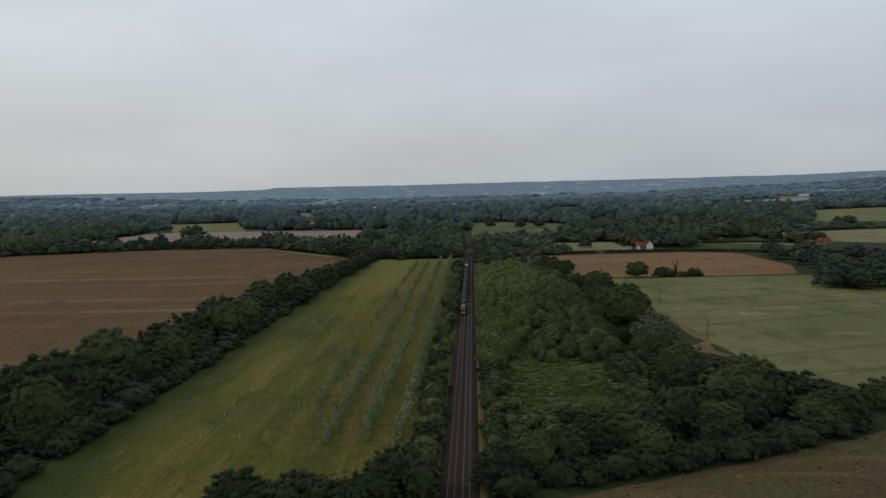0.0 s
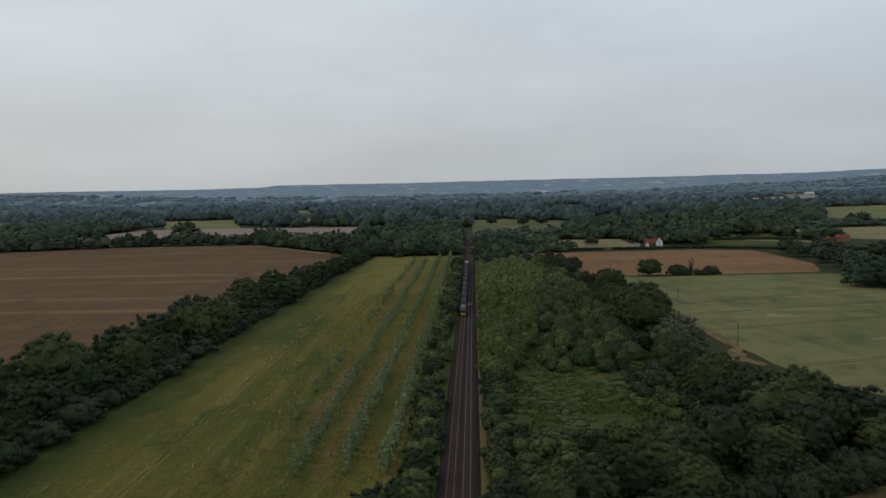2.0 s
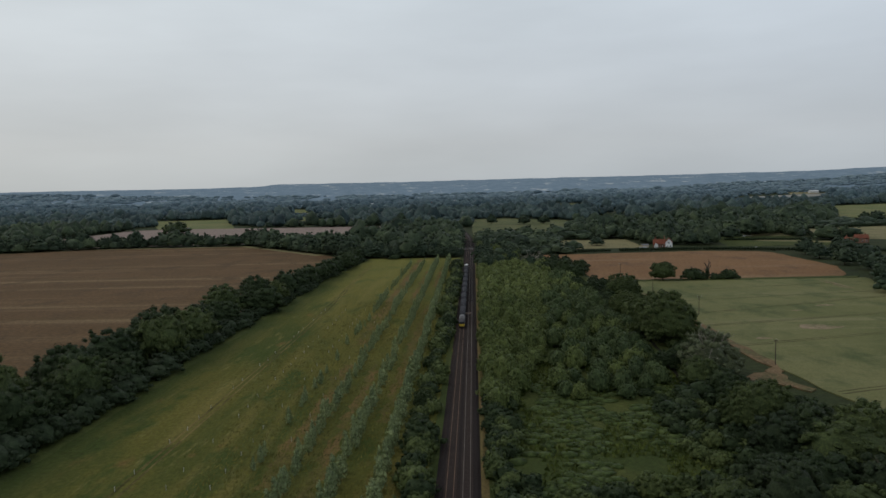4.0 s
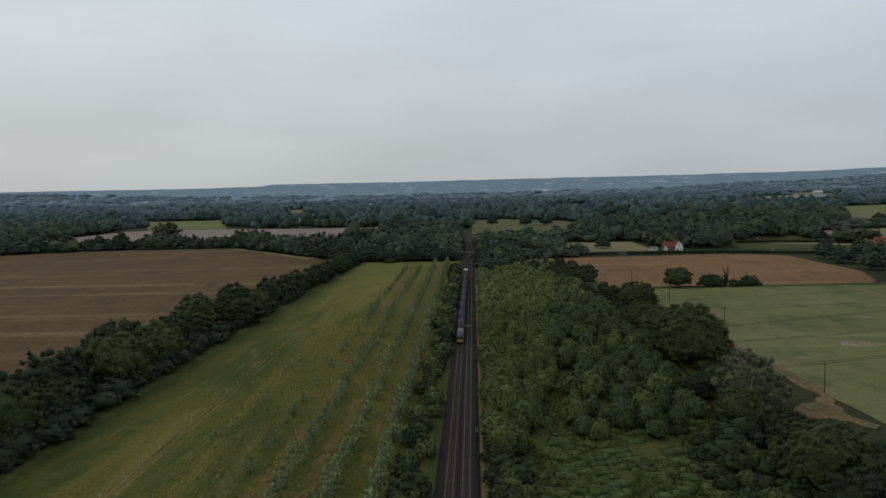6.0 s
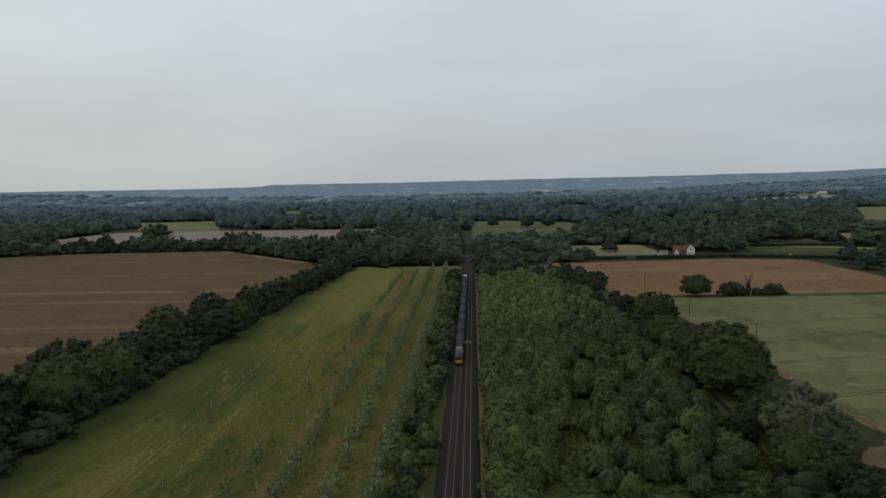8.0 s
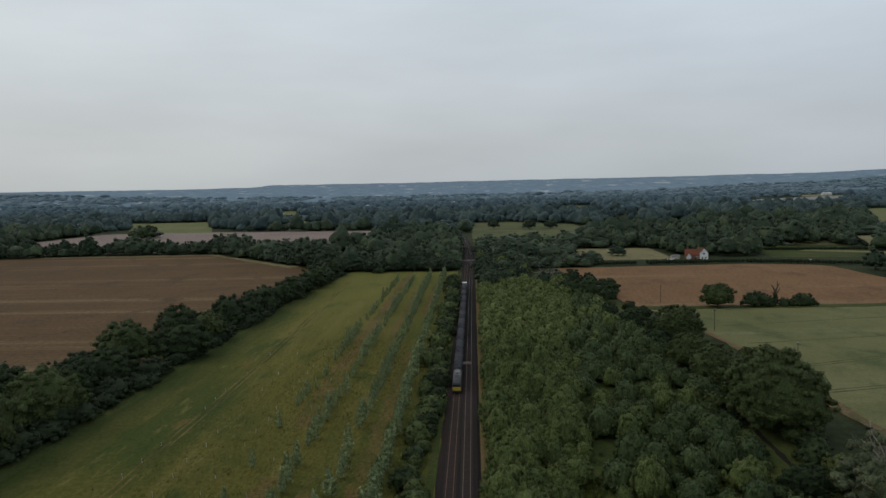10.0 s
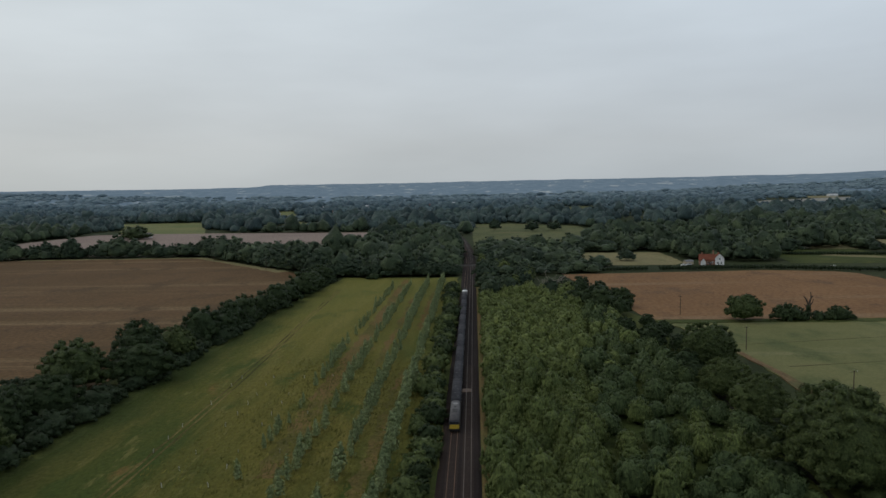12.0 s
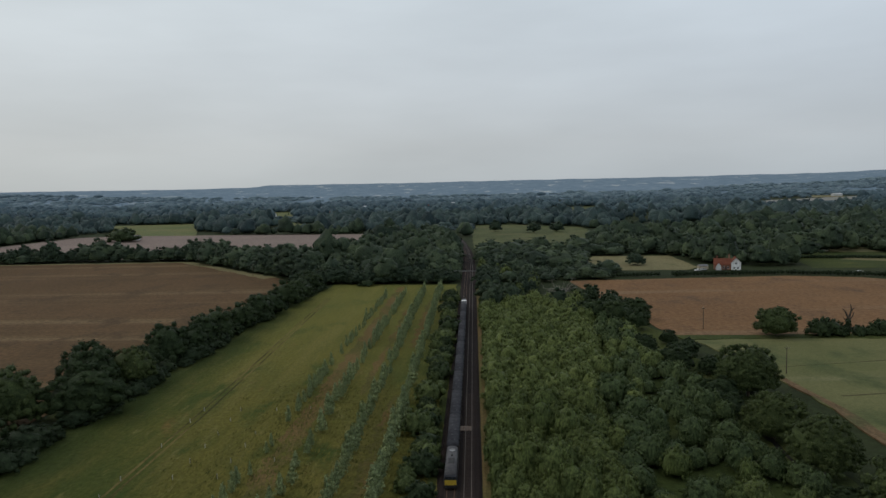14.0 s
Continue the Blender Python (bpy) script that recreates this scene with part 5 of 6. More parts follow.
wood("woodland", 2150, 2900, 17, 9, W_HAZE, M_WOOD4, 106, "woods and hedgerows far off, tinted grey-blue for haze", 0.7, True, 2.6)
wood("woodland", 2900, 3500, 18, 14, W_LAST, M_WOOD5, 104, "woods near the skyline, tinted pale grey-blue for haze", 0.78, deep=3.0)

# tree lines round the far side of the left-hand field and lone field trees
g = np.random.default_rng(51)
LINE = [(-112, 668), (-140, 704), (-200, 770), (-255, 824), (-340, 826), (-420, 822), (-545, 784), (-700, 742), (-850, 700)]
seg = [(LINE[k], LINE[k + 1]) for k in range(len(LINE) - 1)]
i = 0
for (xa, ya), (xb, yb) in seg:
    d = math.hypot(xb - xa, yb - ya)
    k = 0.0
    while k < d:
        t = k / d
        s = g.uniform(0.8, 1.45)
        plant("field_edge_tree", FAR_TREE, i, xa + (xb - xa) * t + g.normal(0, 1.5), ya + (yb - ya) * t + g.uniform(2, 9), s, s * g.uniform(0.85, 1.2), "dark round-headed tree along a field edge", group="trees along the bare field")
        k += 9.5 * s + g.uniform(-1, 3)
        i += 1
for i, (x, y, s, sz, lab) in enumerate(((28, 1138, 1.3, 1.15, "spreading dark tree alone in rough pasture"), (76, 1102, 1.45, 1.2, "spreading dark tree alone in rough pasture"), (106, 1115, 1.5, 1.1, "spreading dark tree alone in rough pasture"),
                                        (91, 850, 1.4, 1.1, "large dark tree at a pasture corner"), (118, 735, 1.0, 0.8, "round dark tree in a hay field"), (512, 990, 1.3, 1.0, "round dark tree at the foot of a green rise"),
                                        (524, 985, 1.6, 1.2, "round dark tree at the foot of a green rise"), (424, 955, 1.0, 0.9, "small dark tree in a hay field"), (258, 768, 1.5, 1.1, "broad willow-green tree by the lane"), (222, 430, 1.5, 1.3, "large dark tree at a crop corner"),
                                        (235, 440, 1.4, 1.2, "large dark tree at a crop corner"), (232, 420, 1.3, 1.1, "large dark tree at a crop corner"), (250, 425, 1.5, 1.2, "large dark tree at a crop corner"), (247, 455, 1.3, 1.1, "large dark tree at a crop corner"), (262, 440, 1.4, 1.2, "large dark tree at a crop corner"),
                                        (238, 470, 1.2, 1.0, "dark tree between two fields"), (250, 490, 1.3, 1.1, "dark tree between two fields"), (258, 520, 1.3, 1.0, "dark tree between two fields"), (256, 550, 1.2, 1.0, "dark tree between two fields"), (258, 590, 1.2, 1.0, "dark tree between two fields"),
                                        (262, 620, 1.2, 1.0, "dark tree between two fields"), (275, 560, 1.4, 1.1, "dark tree between two fields"), (285, 600, 1.4, 1.1, "dark tree between two fields"), (275, 475, 1.4, 1.1, "dark tree between two fields"), (290, 450, 1.3, 1.1, "dark tree at a crop corner"),
                                        (300, 520, 1.4, 1.1, "dark tree between two fields"), (310, 570, 1.4, 1.1, "dark tree between two fields"),  (300, 640, 1.2, 1.0, "dark tree by the lane"), 
                                         (345, 545, 1.4, 1.1, "dark tree between two fields"), (320, 470, 1.4, 1.1, "dark tree at a crop corner"), (350, 490, 1.4, 1.1, "dark tree at a crop corner"), (390, 560, 1.4, 1.1, "dark tree between two fields"))):
    plant("field_tree", FAR_TREE, i, x, y, s * 0.95, sz, lab)
plant("field_tree", DBUSH, 2, -448, 1080, 6.6, 4.4, "large domed dark tree standing in fallow soil")
# dark trees on both sides of the line past the meadow
g = np.random.default_rng(52)
for i in range(44):
    y = 560 + i * 4.1 + g.uniform(-2, 2)
    x = g.uniform(4, 11) if i % 2 else g.uniform(14, 60 - 0.1 * (y - 560))
    s = g.uniform(0.55, 0.95)
    plant("lineside_tree", (FAR_TREE, FAR_TREE, WILLOW)[i % 3], i, x, y, s * (1.7 if i % 3 == 2 else 1), None, "dark leafy tree beside the railway", group="lineside trees")
for i in range(30):
    x = -110 + i * 3.3 + g.uniform(-1.5, 1.5)
    y = 655 + g.uniform(0, 9)
    s = g.uniform(0.55, 1.1)
    plant("meadow_end_tree", FAR_TREE, i, x, y, s, s * 0.9, "dark leafy tree closing the end of the meadow", group="trees at the meadow's end")
plant("meadow_end_shrub", DBUSH, 3, -68, 647, 1.5, 1.0, "low rounded dark shrub at the meadow's end", "shrub")


# clipped hedge along the lane
def hedge(name, pts, w, h, label, seed):
    blobs = []
    gg = np.random.default_rng(seed)
    for (xa, ya), (xb, yb) in zip(pts, pts[1:]):
        d = math.hypot(xb - xa, yb - ya)
        for k in range(int(d / 2.2)):
            t = k * 2.2 / d
            blobs.append((xa + (xb - xa) * t, ya + (yb - ya) * t + gg.normal(0, 0.15), h * 0.5, 1.6, w * 0.5 * gg.uniform(0.85, 1.1), h * 0.5 * gg.uniform(0.9, 1.12)))
    tagged(new(name, crown_mesh(name, blobs, len(blobs) * 30, 0.45, M_DARK, seed, 0, 0.95, False)), label, "hedge")


hedge("clipped_hedge", [(128, 672), (200, 671), (238, 659), (300, 634), (360, 615)], 3.0, 3.0, "long clipped dark green hedge along a lane", 61)
hedge("field_hedge", [(60, 660), (92, 672), (122, 673)], 2.6, 2.6, "dark green hedge behind bare soil", 62)
hedge("field_hedge", [(340, 770), (386, 888), (540, 925), (620, 935)], 4, 4, "dark hedge round a cut field", 63)
hedge("field_hedge", [(490, 1015), (560, 990), (720, 955)], 5, 5, "dark hedge at the foot of a rise", 64)
hedge("field_hedge", [(250, 760), (330, 745)], 3, 2.5, "dark hedge by a paddock", 65)


# ---------------------------------------------------------------- houses
def window(parent, x, y, z, w, h, ny, frame_mat):
    """A framed window in a wall that faces along y (ny -1 or 1) or along x (ny 0)."""
    win = new("window")
    win.parent = parent
    d = 0.06
    if ny:
        pts = ((x - w / 2 - 0.08, y - d, z - 0.08, x + w / 2 + 0.08, y + d, z), (x - w / 2 - 0.08, y - d, z + h, x + w / 2 + 0.08, y + d, z + h + 0.08), (x - w / 2 - 0.08, y - d, z, x - w / 2, y + d, z + h), (x + w / 2, y - d, z, x + w / 2 + 0.08, y + d, z + h), (x - 0.04, y - d, z, x + 0.04, y + d, z + h))
        gl = (x - w / 2, y - 0.03, z, x + w / 2, y + 0.03, z + h)
    else:
        pts = ((x - d, y - w / 2 - 0.08, z - 0.08, x + d, y + w / 2 + 0.08, z), (x - d, y - w / 2 - 0.08, z + h, x + d, y + w / 2 + 0.08, z + h + 0.08), (x - d, y - w / 2 - 0.08, z, x + d, y - w / 2, z + h), (x - d, y + w / 2, z, x + d, y + w / 2 + 0.08, z + h))
        gl = (x - 0.03, y - w / 2, z, x + 0.03, y + w / 2, z + h)
    bm = bmesh.new()
    for p in pts:
        box_bm(*p, bm=bm)
    me = bpy.data.meshes.new("window")
    bm.to_mesh(me)
    bm.free()
    me.materials.append(frame_mat)
    fr = child("window_frame", me, win)
    part("pane", box_bm(*gl), M_GLASS, win)
    return win


def gable_roof(parent, x0, x1, y0, y1, eave, ridge, mat, over=0.4, axis="x"):
    """A pitched roof with real thickness; the ridge runs along axis."""
    t = 0.22
    if axis == "x":
        ym = (y0 + y1) / 2
        dz = (ridge - eave) / (ym - y0)
        pr = [(y0 - over, eave - over * dz), (ym, ridge), (y1 + over, eave - over * dz)]
        v = [(x, y, z + s) for x in (x0 - over, x1 + over) for y, z in pr for s in (0.0, t)]
    else:
        xm = (x0 + x1) / 2
        dz = (ridge - eave) / (xm - x0)
        pr = [(x0 - over, eave - over * dz), (xm, ridge), (x1 + over, eave - over * dz)]
        v = [(x, y, z + s) for y in (y0 - over, y1 + over) for x, z in pr for s in (0.0, t)]
    f = [(0, 6, 8, 2), (2, 8, 10, 4), (1, 3, 9, 7), (3, 5, 11, 9), (0, 1, 7, 6), (4, 10, 11, 5), (0, 2, 3, 1), (2, 4, 5, 3), (6, 7, 9, 8), (8, 9, 11, 10)]
    return child("roof", mesh_from("roof", v, f, mat), parent, "pitched roof of " + mat.name.replace("_", " "))


def gable_walls(parent, x0, x1, y0, y1, eave, ridge, mat, axis="x"):
    if axis == "x":
        ym = (y0 + y1) / 2
        v = [(x0, y0, 0), (x1, y0, 0), (x1, y1, 0), (x0, y1, 0), (x0, y0, eave), (x1, y0, eave), (x1, y1, eave), (x0, y1, eave), (x0, ym, ridge), (x1, ym, ridge)]
        f = [(0, 1, 5, 4), (2, 3, 7, 6), (1, 2, 6, 9, 5), (3, 0, 4, 8, 7), (0, 3, 2, 1)]
    else:
        xm = (x0 + x1) / 2
        v = [(x0, y0, 0), (x1, y0, 0), (x1, y1, 0), (x0, y1, 0), (x0, y0, eave), (x1, y0, eave), (x1, y1, eave), (x0, y1, eave), (xm, y0, ridge), (xm, y1, ridge)]
        f = [(0, 1, 5, 8, 4), (2, 3, 7, 9, 6), (1, 2, 6, 5), (3, 0, 4, 7), (0, 3, 2, 1)]
    return child("wall", mesh_from("wall", v, f, mat), parent)


def chimney(parent, x, y, z0, z1, mat=None):
    bm = box_bm(x - 0.45, y - 0.35, z0, x + 0.45, y + 0.35, z1)
    box_bm(x - 0.55, y - 0.45, z1, x + 0.55, y + 0.45, z1 + 0.2, bm=bm)
    st = part("chimney", bm, mat or M_BRICK, parent)
    for s in (-0.2, 0.2):
        child("chimney_pot", revolve("chimney_pot", [(0.14, 0), (0.11, 0.5), (0.13, 0.55)], M_TILE, 8), st, m=pose(x + s, y, z1 + 0.2))


cottage = tagged(new("cottage"), "white gabled cottage with steep red tiled roofs", "house")
cottage.matrix_basis = pose(172, 699, 0, 0, 0, -14)
gable_walls(cottage, 2.2, 8.2, -3.2, 6.0, 5.2, 8.6, M_WHITE, "y")
gable_roof(cottage, 2.2, 8.2, -3.2, 6.0, 5.2, 8.6, M_TILE, 0.35, "y")
gable_walls(cottage, -8.5, 2.2, -1.6, 5.2, 3.6, 7.4, M_BRICK, "x")
gable_roof(cottage, -8.5, 2.1, -1.6, 5.2, 3.6, 7.4, M_TILE, 0.35, "x")
gable_walls(cottage, -7.6, -4.2, -4.0, -1.6, 2.6, 5.0, M_WHITE, "y")
gable_roof(cottage, -7.6, -4.2, -4.0, -1.0, 2.6, 5.0, M_TILE, 0.3, "y")
chimney(cottage, 1.2, 2.0, 6.5, 10.0)
chimney(cottage, -6.5, 1.8, 6.2, 8.8)
for wx, wz in ((4.0, 1.0), (6.4, 1.0), (5.2, 4.0)):
    window(cottage, wx, -3.2, wz, 1.0, 1.2, -1, M_WHITE)
for wx in (-2.6, 0.2):
    window(cottage, wx, -1.6, 1.0, 1.1, 1.2, -1, M_WHITE)
part("door", box_bm(-1.6, -1.68, 0, -0.7, -1.6, 2.0, 0.02), M_LOCO, cottage, "dark painted door")


def plain_house(x, y, rz, w, d, eave, ridge, wall, roof, label, wins=3):
    h = tagged(new("house"), label, "house")
    h.matrix_basis = pose(x, y, 0, 0, 0, rz)
    gable_walls(h, -w / 2, w / 2, -d / 2, d / 2, eave, ridge, wall)
    gable_roof(h, -w / 2, w / 2, -d / 2, d / 2, eave, ridge, roof)
    chimney(h, w * 0.3, 0, ridge - 0.6, ridge + 1.1)
    for k in range(wins):
        wx = -w / 2 + w * (k + 0.5) / wins
        window(h, wx, -d / 2, 1.0, 1.1, 1.2, -1, M_WHITE)
        if eave > 4.5:
            window(h, wx, -d / 2, 3.4, 1.1, 1.1, -1, M_WHITE)
    return h


plain_house(290, 812, 15, 11, 7, 4.4, 7.0, M_BUFF, M_SLATE, "pale house with a grey roof behind trees")
plain_house(352, 706, -10, 11, 7, 4.6, 7.4, M_BRICK, M_TILE, "brick house with a dark red tiled roof by the lane")
plain_house(338, 702, 80, 10, 6, 3.0, 5.6, M_BRICK, M_TILE, "brick outbuilding with a tiled roof")
plain_house(188, 1440, 5, 24, 9, 4.8, 8.0, M_WHITE, M_GREYWALL, "long white house with a pale roof in woods")
plain_house(222, 1470, -12, 16, 9, 4.8, 8.0, M_WHITE, M_GREYWALL, "white house with a pale roof in woods")
plain_house(-445, 1105, 10, 14, 8, 3.5, 6.5, M_GREYWALL, M_SLATE, "low grey barn beside fallow soil", 2)
g = np.random.default_rng(71)
for i in range(46):
    x, y = g.uniform(-370, -10), g.uniform(1900, 2350)
    plain_house(x, y, g.uniform(-40, 40), g.uniform(10, 18), 8, 4.8, g.uniform(7.5, 9.5), (M_WHITE, M_BRICK, M_GREYWALL)[i % 3], (M_TILE, M_SLATE, M_GREYWALL)[(i * 7) % 3], ("white", "brick", "pale grey")[i % 3] + " village house far off among trees", 3)
for x, y, w, rz in ((-720, 1900, 40, 10), (-640, 1960, 24, 0), (-470, 2250, 36, 5), (-340, 2300, 30, -5), (-480, 1790, 50, 4), (1240, 2640, 30, 8), (-60, 2500, 36, 4), (60, 2380, 30, -4), (420, 2450, 30, 0)):
    h = tagged(new("farm_shed"), "long pale metal-clad shed far off", "shed")
    h.matrix_basis = pose(x, y, 0, 0, 0, rz)
    gable_walls(h, -w / 2, w / 2, -9, 9, 6, 9, M_GREYWALL)
    gable_roof(h, -w / 2, w / 2, -9, 9, 6, 9, M_SLATE if w > 40 else M_GREYWALL)

# parked cars and a shed by the lane
def car(x, y, rz, paint, label):
    c = tagged(new("parked_car"), label, "car")
    c.matrix_basis = pose(x, y, 0, 0, 0, rz)
    prof = [(-2.1, 0.35), (-2.15, 0.75), (-1.9, 0.95), (-1.0, 1.02), (-0.5, 1.42), (1.0, 1.45), (1.7, 1.05), (2.1, 0.95), (2.15, 0.4)]
    v = [(px, s, pz) for s in (-0.85, 0.85) for px, pz in prof]
    n = len(prof)
    f = [(i, (i + 1) % n, (i + 1) % n + n, i + n) for i in range(n)] + [tuple(range(n - 1, -1, -1)), tuple(range(n, 2 * n))]
    child("body", mesh_from("body", v, f, paint), c)
    for s in (-0.87, 0.87):
        part("side_window", box_bm(-0.55, s - 0.01, 1.0, 1.2, s + 0.01, 1.35), M_GLASS, c)
    part("windscreen", box_bm(-0.95, -0.7, 1.05, -0.62, 0.7, 1.32), M_GLASS, c)
    for wx in (-1.35, 1.35):
        for s in (-0.8, 0.8):
            child("wheel", revolve("wheel", [(0.18, -0.1), (0.31, -0.1), (0.31, 0.1), (0.18, 0.1)], M_RUBBER, 12), c, m=pose(wx, s, 0.31, 90))


car(155, 697, 5, M_CAR, "silver parked car beside a cottage")
car(150.5, 694, 20, M_WHITE, "white parked car beside a cottage")
car(284, 801, 0, M_WHITE, "white parked car by a pale house")
car(245, 672, 10, M_WHITE, "white car parked on the lane")
shed = tagged(new("garden_shed"), "low grey garden shed beside a cottage", "shed")
shed.matrix_basis = pose(157, 704, 0, 0, 0, 8)
gable_walls(shed, -3, 3, -2, 2, 2.2, 3.1, M_BUFF)
gable_roof(shed, -3, 3, -2, 2, 2.2, 3.1, M_SLATE, 0.2)


# ---------------------------------------------------------------- poles
def pole(x, y, h, label):
    p = tagged(new("utility_pole"), label, "pole", "utility poles")
    p.location = (x, y, 0)
    rod(p, "shaft", (0, 0, -0.3), (0, 0, h), 0.16, 0.11, M_POLE)
    part("crossarm", box_bm(-0.9, -0.06, h - 0.5, 0.9, 0.06, h - 0.38, 0.01), M_POLE, p)
    for ix in (-0.8, 0.0, 0.8):
        child("insulator", revolve("insulator", [(0.05, 0), (0.07, 0.08), (0.04, 0.12), (0.06, 0.18), (0.02, 0.2)], M_TUBE, 8), p, m=pose(ix, 0, h - 0.38 if ix else h))


for x, y in ((98.1, 291.3), (101.5, 379), (96, 438.5), (93.2, 508), (-159, 706), (-221, 763), (-281, 822)):
    pole(x, y, 8.8, "slim dark wooden utility pole with one crossarm")
post = tagged(new("marker_post"), "short white marker post beside scrub", "post")
post.location = (77, 258, 0)
part("shaft", box_bm(-0.07, -0.07, 0, 0.07, 0.07, 1.5, 0.02), M_TUBE, post)
part("cap", box_bm(-0.09, -0.09, 1.5, 0.09, 0.09, 1.56, 0.01), M_TUBE, post)


# ---------------------------------------------------------------- train
def bogie(parent, y, name="bogie"):
    b = part(name, box_bm(-1.05, y - 1.5, 0.75, 1.05, y + 1.5, 1.05, 0.05), M_BLACK, parent)
    for dy in (-1.25, 1.25):
        for s in (-0.75, 0.75):
            child("wheel", WHEEL, b, m=pose(s, y + dy, 1.0, 0, 90))
    return b


WHEEL = revolve("wheel", [(0.12, -0.06), (0.46, -0.06), (0.47, 0.04), (0.50, 0.06), (0.12, 0.06)], M_BLACK, 14)
HALF = 10.0
body_prof = [(-1.3, 1.15), (-1.38, 1.6), (-1.4, 2.3), (-1.34, 3.35), (1.34, 3.35), (1.4, 2.3), (1.38, 1.6), (1.3, 1.15)]
roof_prof = [(-1.39, 3.352)] + [(-1.37 * math.cos(a), 3.37 + 0.72 * math.sin(a)) for a in [math.pi * k / 10 for k in range(11)]] + [(1.39, 3.352)]
WIN = bpy.data.meshes.new("window")
_bm = box_bm(-0.02, -0.62, 0, 0.02, 0.62, 0.85, 0.01)
_bm.to_mesh(WIN)
_bm.free()
WIN.materials.append(M_GLASS)
VENT = revolve("roof_vent", [(0.2, -0.05), (0.2, 0.08), (0.12, 0.14)], M_ROOF_D, 8)


def make_coach():
    c = tagged(new("railway_coach"), "dark coach with a sooty grey arched roof", "railway coach", "coaches of the train")
    child("body", extrude_y("body", body_prof, -HALF, HALF, M_COACH), c)
    child("roof", extrude_y("roof", roof_prof, -HALF - 0.05, HALF + 0.05, M_ROOF, True), c, "sooty grey arched roof")
    part("underframe", box_bm(-1.15, -HALF, 0.95, 1.15, HALF, 1.15), M_BLACK, c)
    bogie(c, -7.1)
    bogie(c, 7.1)
    for s in (-1, 1):
        part("gangway", box_bm(-0.55, s * HALF - 0.35 * (s < 0), 1.2, 0.55, s * HALF + 0.35 * (s > 0), 3.3, 0.05), M_BLACK, c)
        for k in range(8):
            child("window", WIN, c, m=pose(s * 1.395, -7.7 + k * 2.2, 2.2))
    for k in range(6):
        child("roof_vent", VENT, c, m=pose(0.35 * (-1) ** k, -8 + k * 3.2, 4.06))
    return c


TRAIN_Y, TX = 356.0, TRACKS[0]
proto = make_coach()
for k in range(9):
    y = TRAIN_Y + 15.6 + 10.2 + k * 20.4
    if k == 0:
        proto.location = (TX, y, -0.0)
    else:
        copy_thing(proto, pose(TX, y, 0))

loco = tagged(new("diesel_locomotive"), "dark diesel locomotive with a yellow-panelled end", "locomotive")
loco.location = (TX, TRAIN_Y, 0)
nose = [(-1.32, 1.0), (-1.36, 2.6), (-1.22, 3.35), (1.22, 3.35), (1.36, 2.6), (1.32, 1.0)]
lv, n = [], len(nose)
for y, sx, dz in ((0.0, 0.94, -0.18), (0.55, 1.0, 0.0), (14.6, 1.0, 0.0), (15.2, 0.94, -0.18)):
    lv += [(x * sx, y, z + (dz if z > 3 else 0)) for x, z in nose]
lf = [(k * n + i, (k + 1) * n + i, (k + 1) * n + (i + 1) % n, k * n + (i + 1) % n) for k in range(3) for i in range(n)]
lf += [tuple(range(n)), tuple(range(4 * n - 1, 3 * n - 1, -1))]
child("body", mesh_from("body", lv, lf, M_LOCO), loco)
child("roof", extrude_y("roof", [(-1.24, 3.352)] + [(-1.2 * math.cos(a), 3.36 + 0.5 * math.sin(a)) for a in [math.pi * k / 8 for k in range(9)]] + [(1.24, 3.352)], 0.5, 14.7, M_ROOF_D, True), loco, "dark sooty roof")
part("warning_panel", box_bm(-1.18, -0.03, 1.35, 1.18, 0.0, 2.42, 0.0), M_YELLOW, loco, "yellow warning panel")
for wx in (-0.72, 0.0, 0.72):
    part("cab_window", box_bm(wx - 0.3, -0.005, 2.5, wx + 0.3, 0.04, 3.05, 0.0), M_GLASS, loco)
part("buffer_beam", box_bm(-1.3, -0.15, 0.8, 1.3, 0.02, 1.3, 0.03), M_BLACK, loco)
for s in (-0.87, 0.87):
    child("buffer", revolve("buffer", [(0.1, 0), (0.1, 0.35), (0.22, 0.38), (0.22, 0.43)], M_BLACK, 10), loco, m=pose(s, -0.15, 1.05, 90))
    child("tail_lamp", revolve("tail_lamp", [(0.09, 0), (0.09, 0.05)], M_GLASS, 8), loco, m=pose(s, -0.03, 1.45, 90))
part("roof_grille", box_bm(-0.6, 5.0, 3.78, 0.6, 7.6, 3.92, 0.03), M_BLACK, loco)
part("exhaust_port", box_bm(-0.25, 9.0, 3.82, 0.25, 9.8, 3.98, 0.03), M_BLACK, loco)
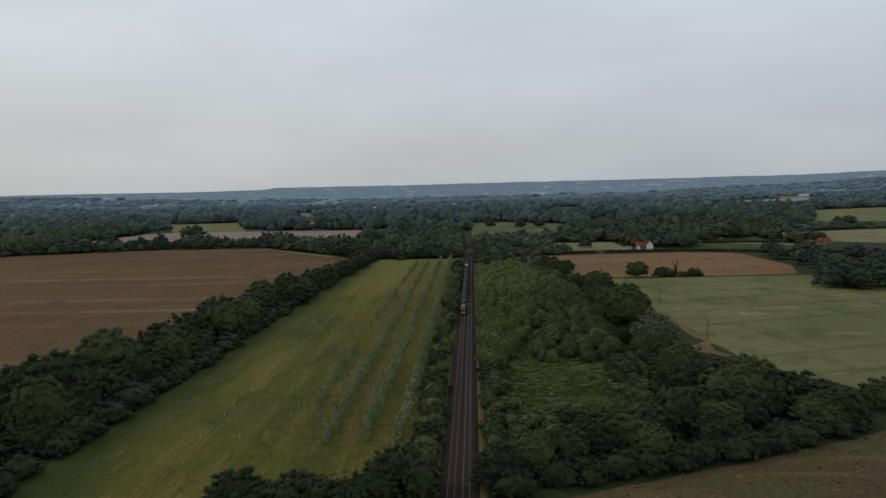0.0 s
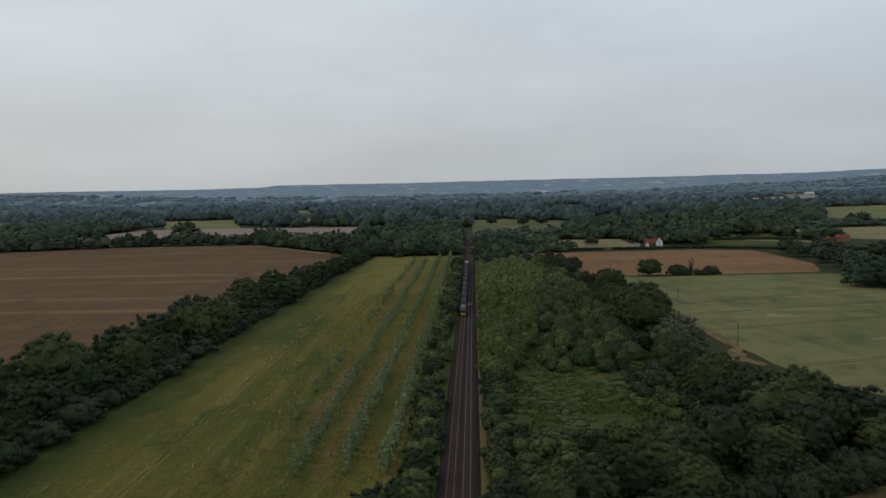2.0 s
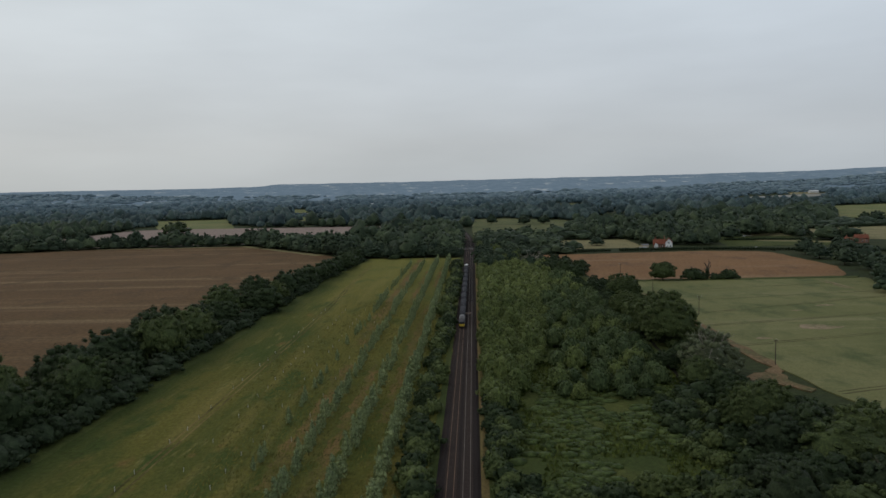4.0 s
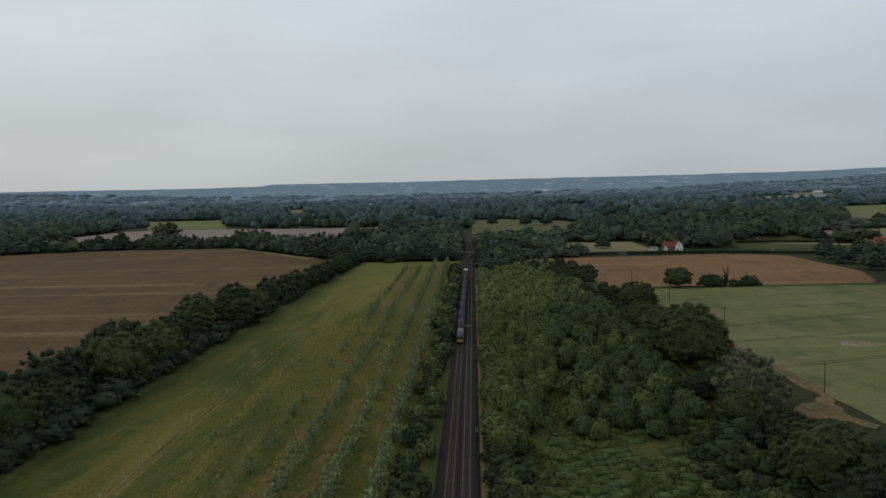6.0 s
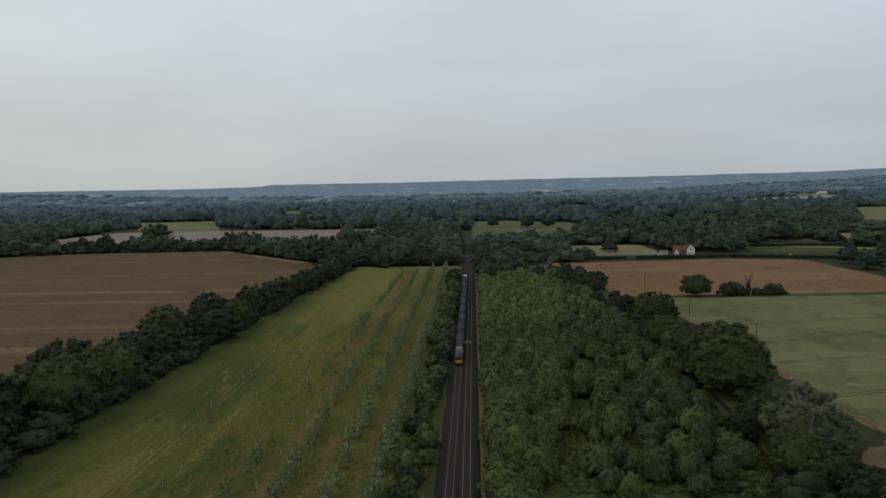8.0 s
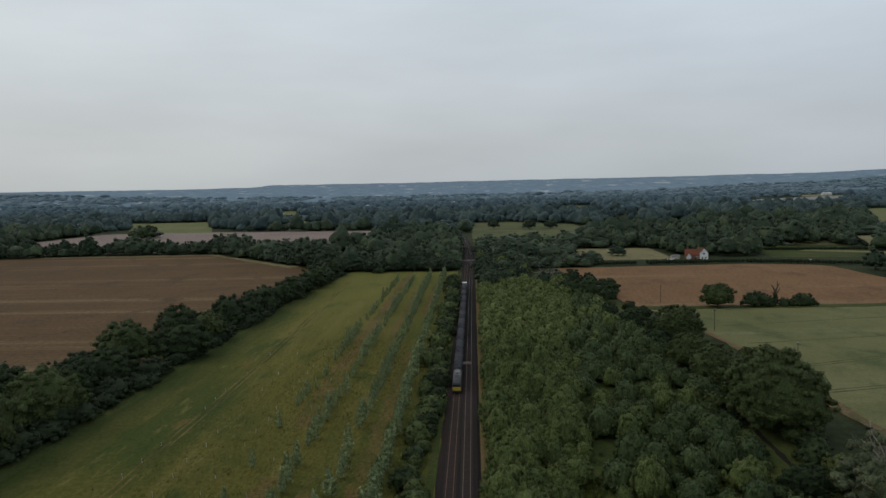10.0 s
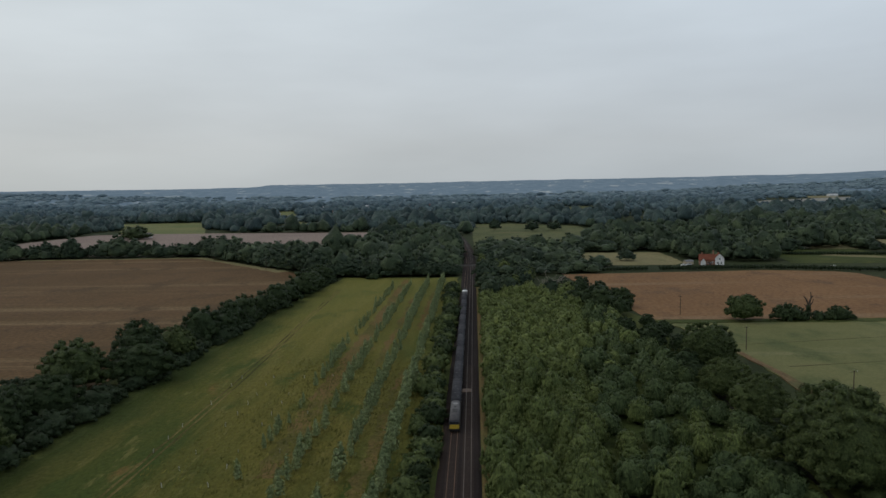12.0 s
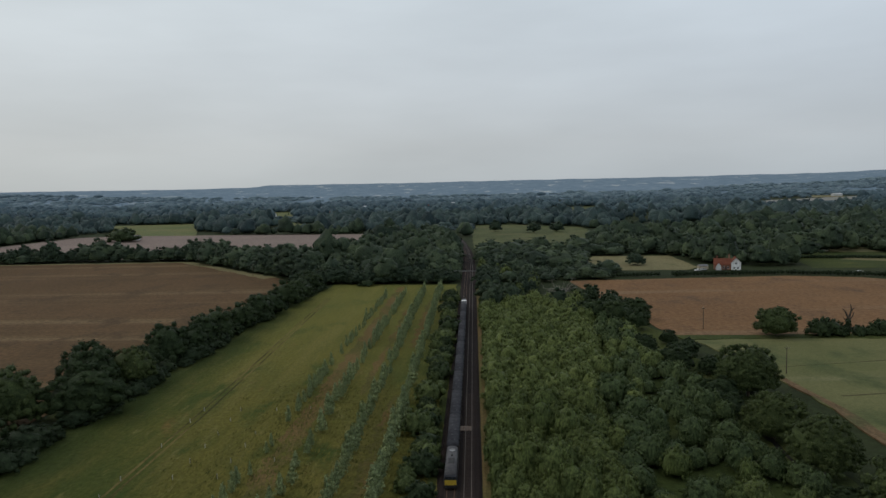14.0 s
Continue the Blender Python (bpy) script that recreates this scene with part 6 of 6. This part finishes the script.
child("fan_ring", revolve("fan_ring", [(0.7, 0), (0.7, 0.12), (0.55, 0.12), (0.55, 0.04)], M_GALV, 16), loco, m=pose(0, 12, 3.82))
part("fuel_tank", box_bm(-1.2, 5.8, 0.5, 1.2, 9.4, 1.0, 0.1), M_BLACK, loco)
bogie(loco, 3.0)
bogie(loco, 12.2)

steam = tagged(new("steam_locomotive"), "black steam locomotive and tender leading the train", "locomotive")
sy = TRAIN_Y + 15.6 + 9 * 20.4
steam.location = (TX, sy, 0)
ten = part("tender", box_bm(-1.3, 0.2, 1.1, 1.3, 7.4, 3.3, 0.15), M_LOCO, steam)
part("cab", box_bm(-1.35, 8.0, 1.2, 1.35, 10.2, 3.6, 0.08), M_LOCO, steam)
child("cab_roof", extrude_y("cab_roof", [(-1.42, 3.6)] + [(-1.4 * math.cos(a), 3.62 + 0.35 * math.sin(a)) for a in [math.pi * k / 8 for k in range(9)]] + [(1.42, 3.6)], 7.7, 10.4, M_WHITE, True), steam, "white-painted cab roof")
child("boiler", revolve("boiler", [(0.9, 0), (0.9, 2.5), (0.82, 7.5), (0.86, 7.6), (0.86, 9.0), (0.3, 9.1)], M_LOCO, 18), steam, m=pose(0, 10.2, 2.75, -90))
child("chimney", revolve("chimney", [(0.35, 0), (0.28, 0.5), (0.36, 0.8), (0.3, 0.8)], M_BLACK, 12), steam, m=pose(0, 18.5, 3.5))
child("dome", revolve("dome", [(0.38, 0), (0.36, 0.35), (0.2, 0.55), (0.05, 0.6)], M_LOCO, 12), steam, m=pose(0, 14.2, 3.5))
part("running_plate", box_bm(-1.3, 8.0, 1.3, 1.3, 19.6, 1.42), M_BLACK, steam)
for dy in (11.5, 13.6, 15.7):
    for s in (-0.78, 0.78):
        child("driving_wheel", revolve("driving_wheel", [(0.1, -0.06), (0.85, -0.06), (0.9, 0.05), (0.1, 0.05)], M_BLACK, 20), steam, m=pose(s, dy, 1.4, 0, 90))
for dy in (1.4, 3.8, 6.2, 9.2, 17.6, 19.0):
    for s in (-0.78, 0.78):
        child("wheel", WHEEL, steam, m=pose(s, dy, 1.0, 0, 90))
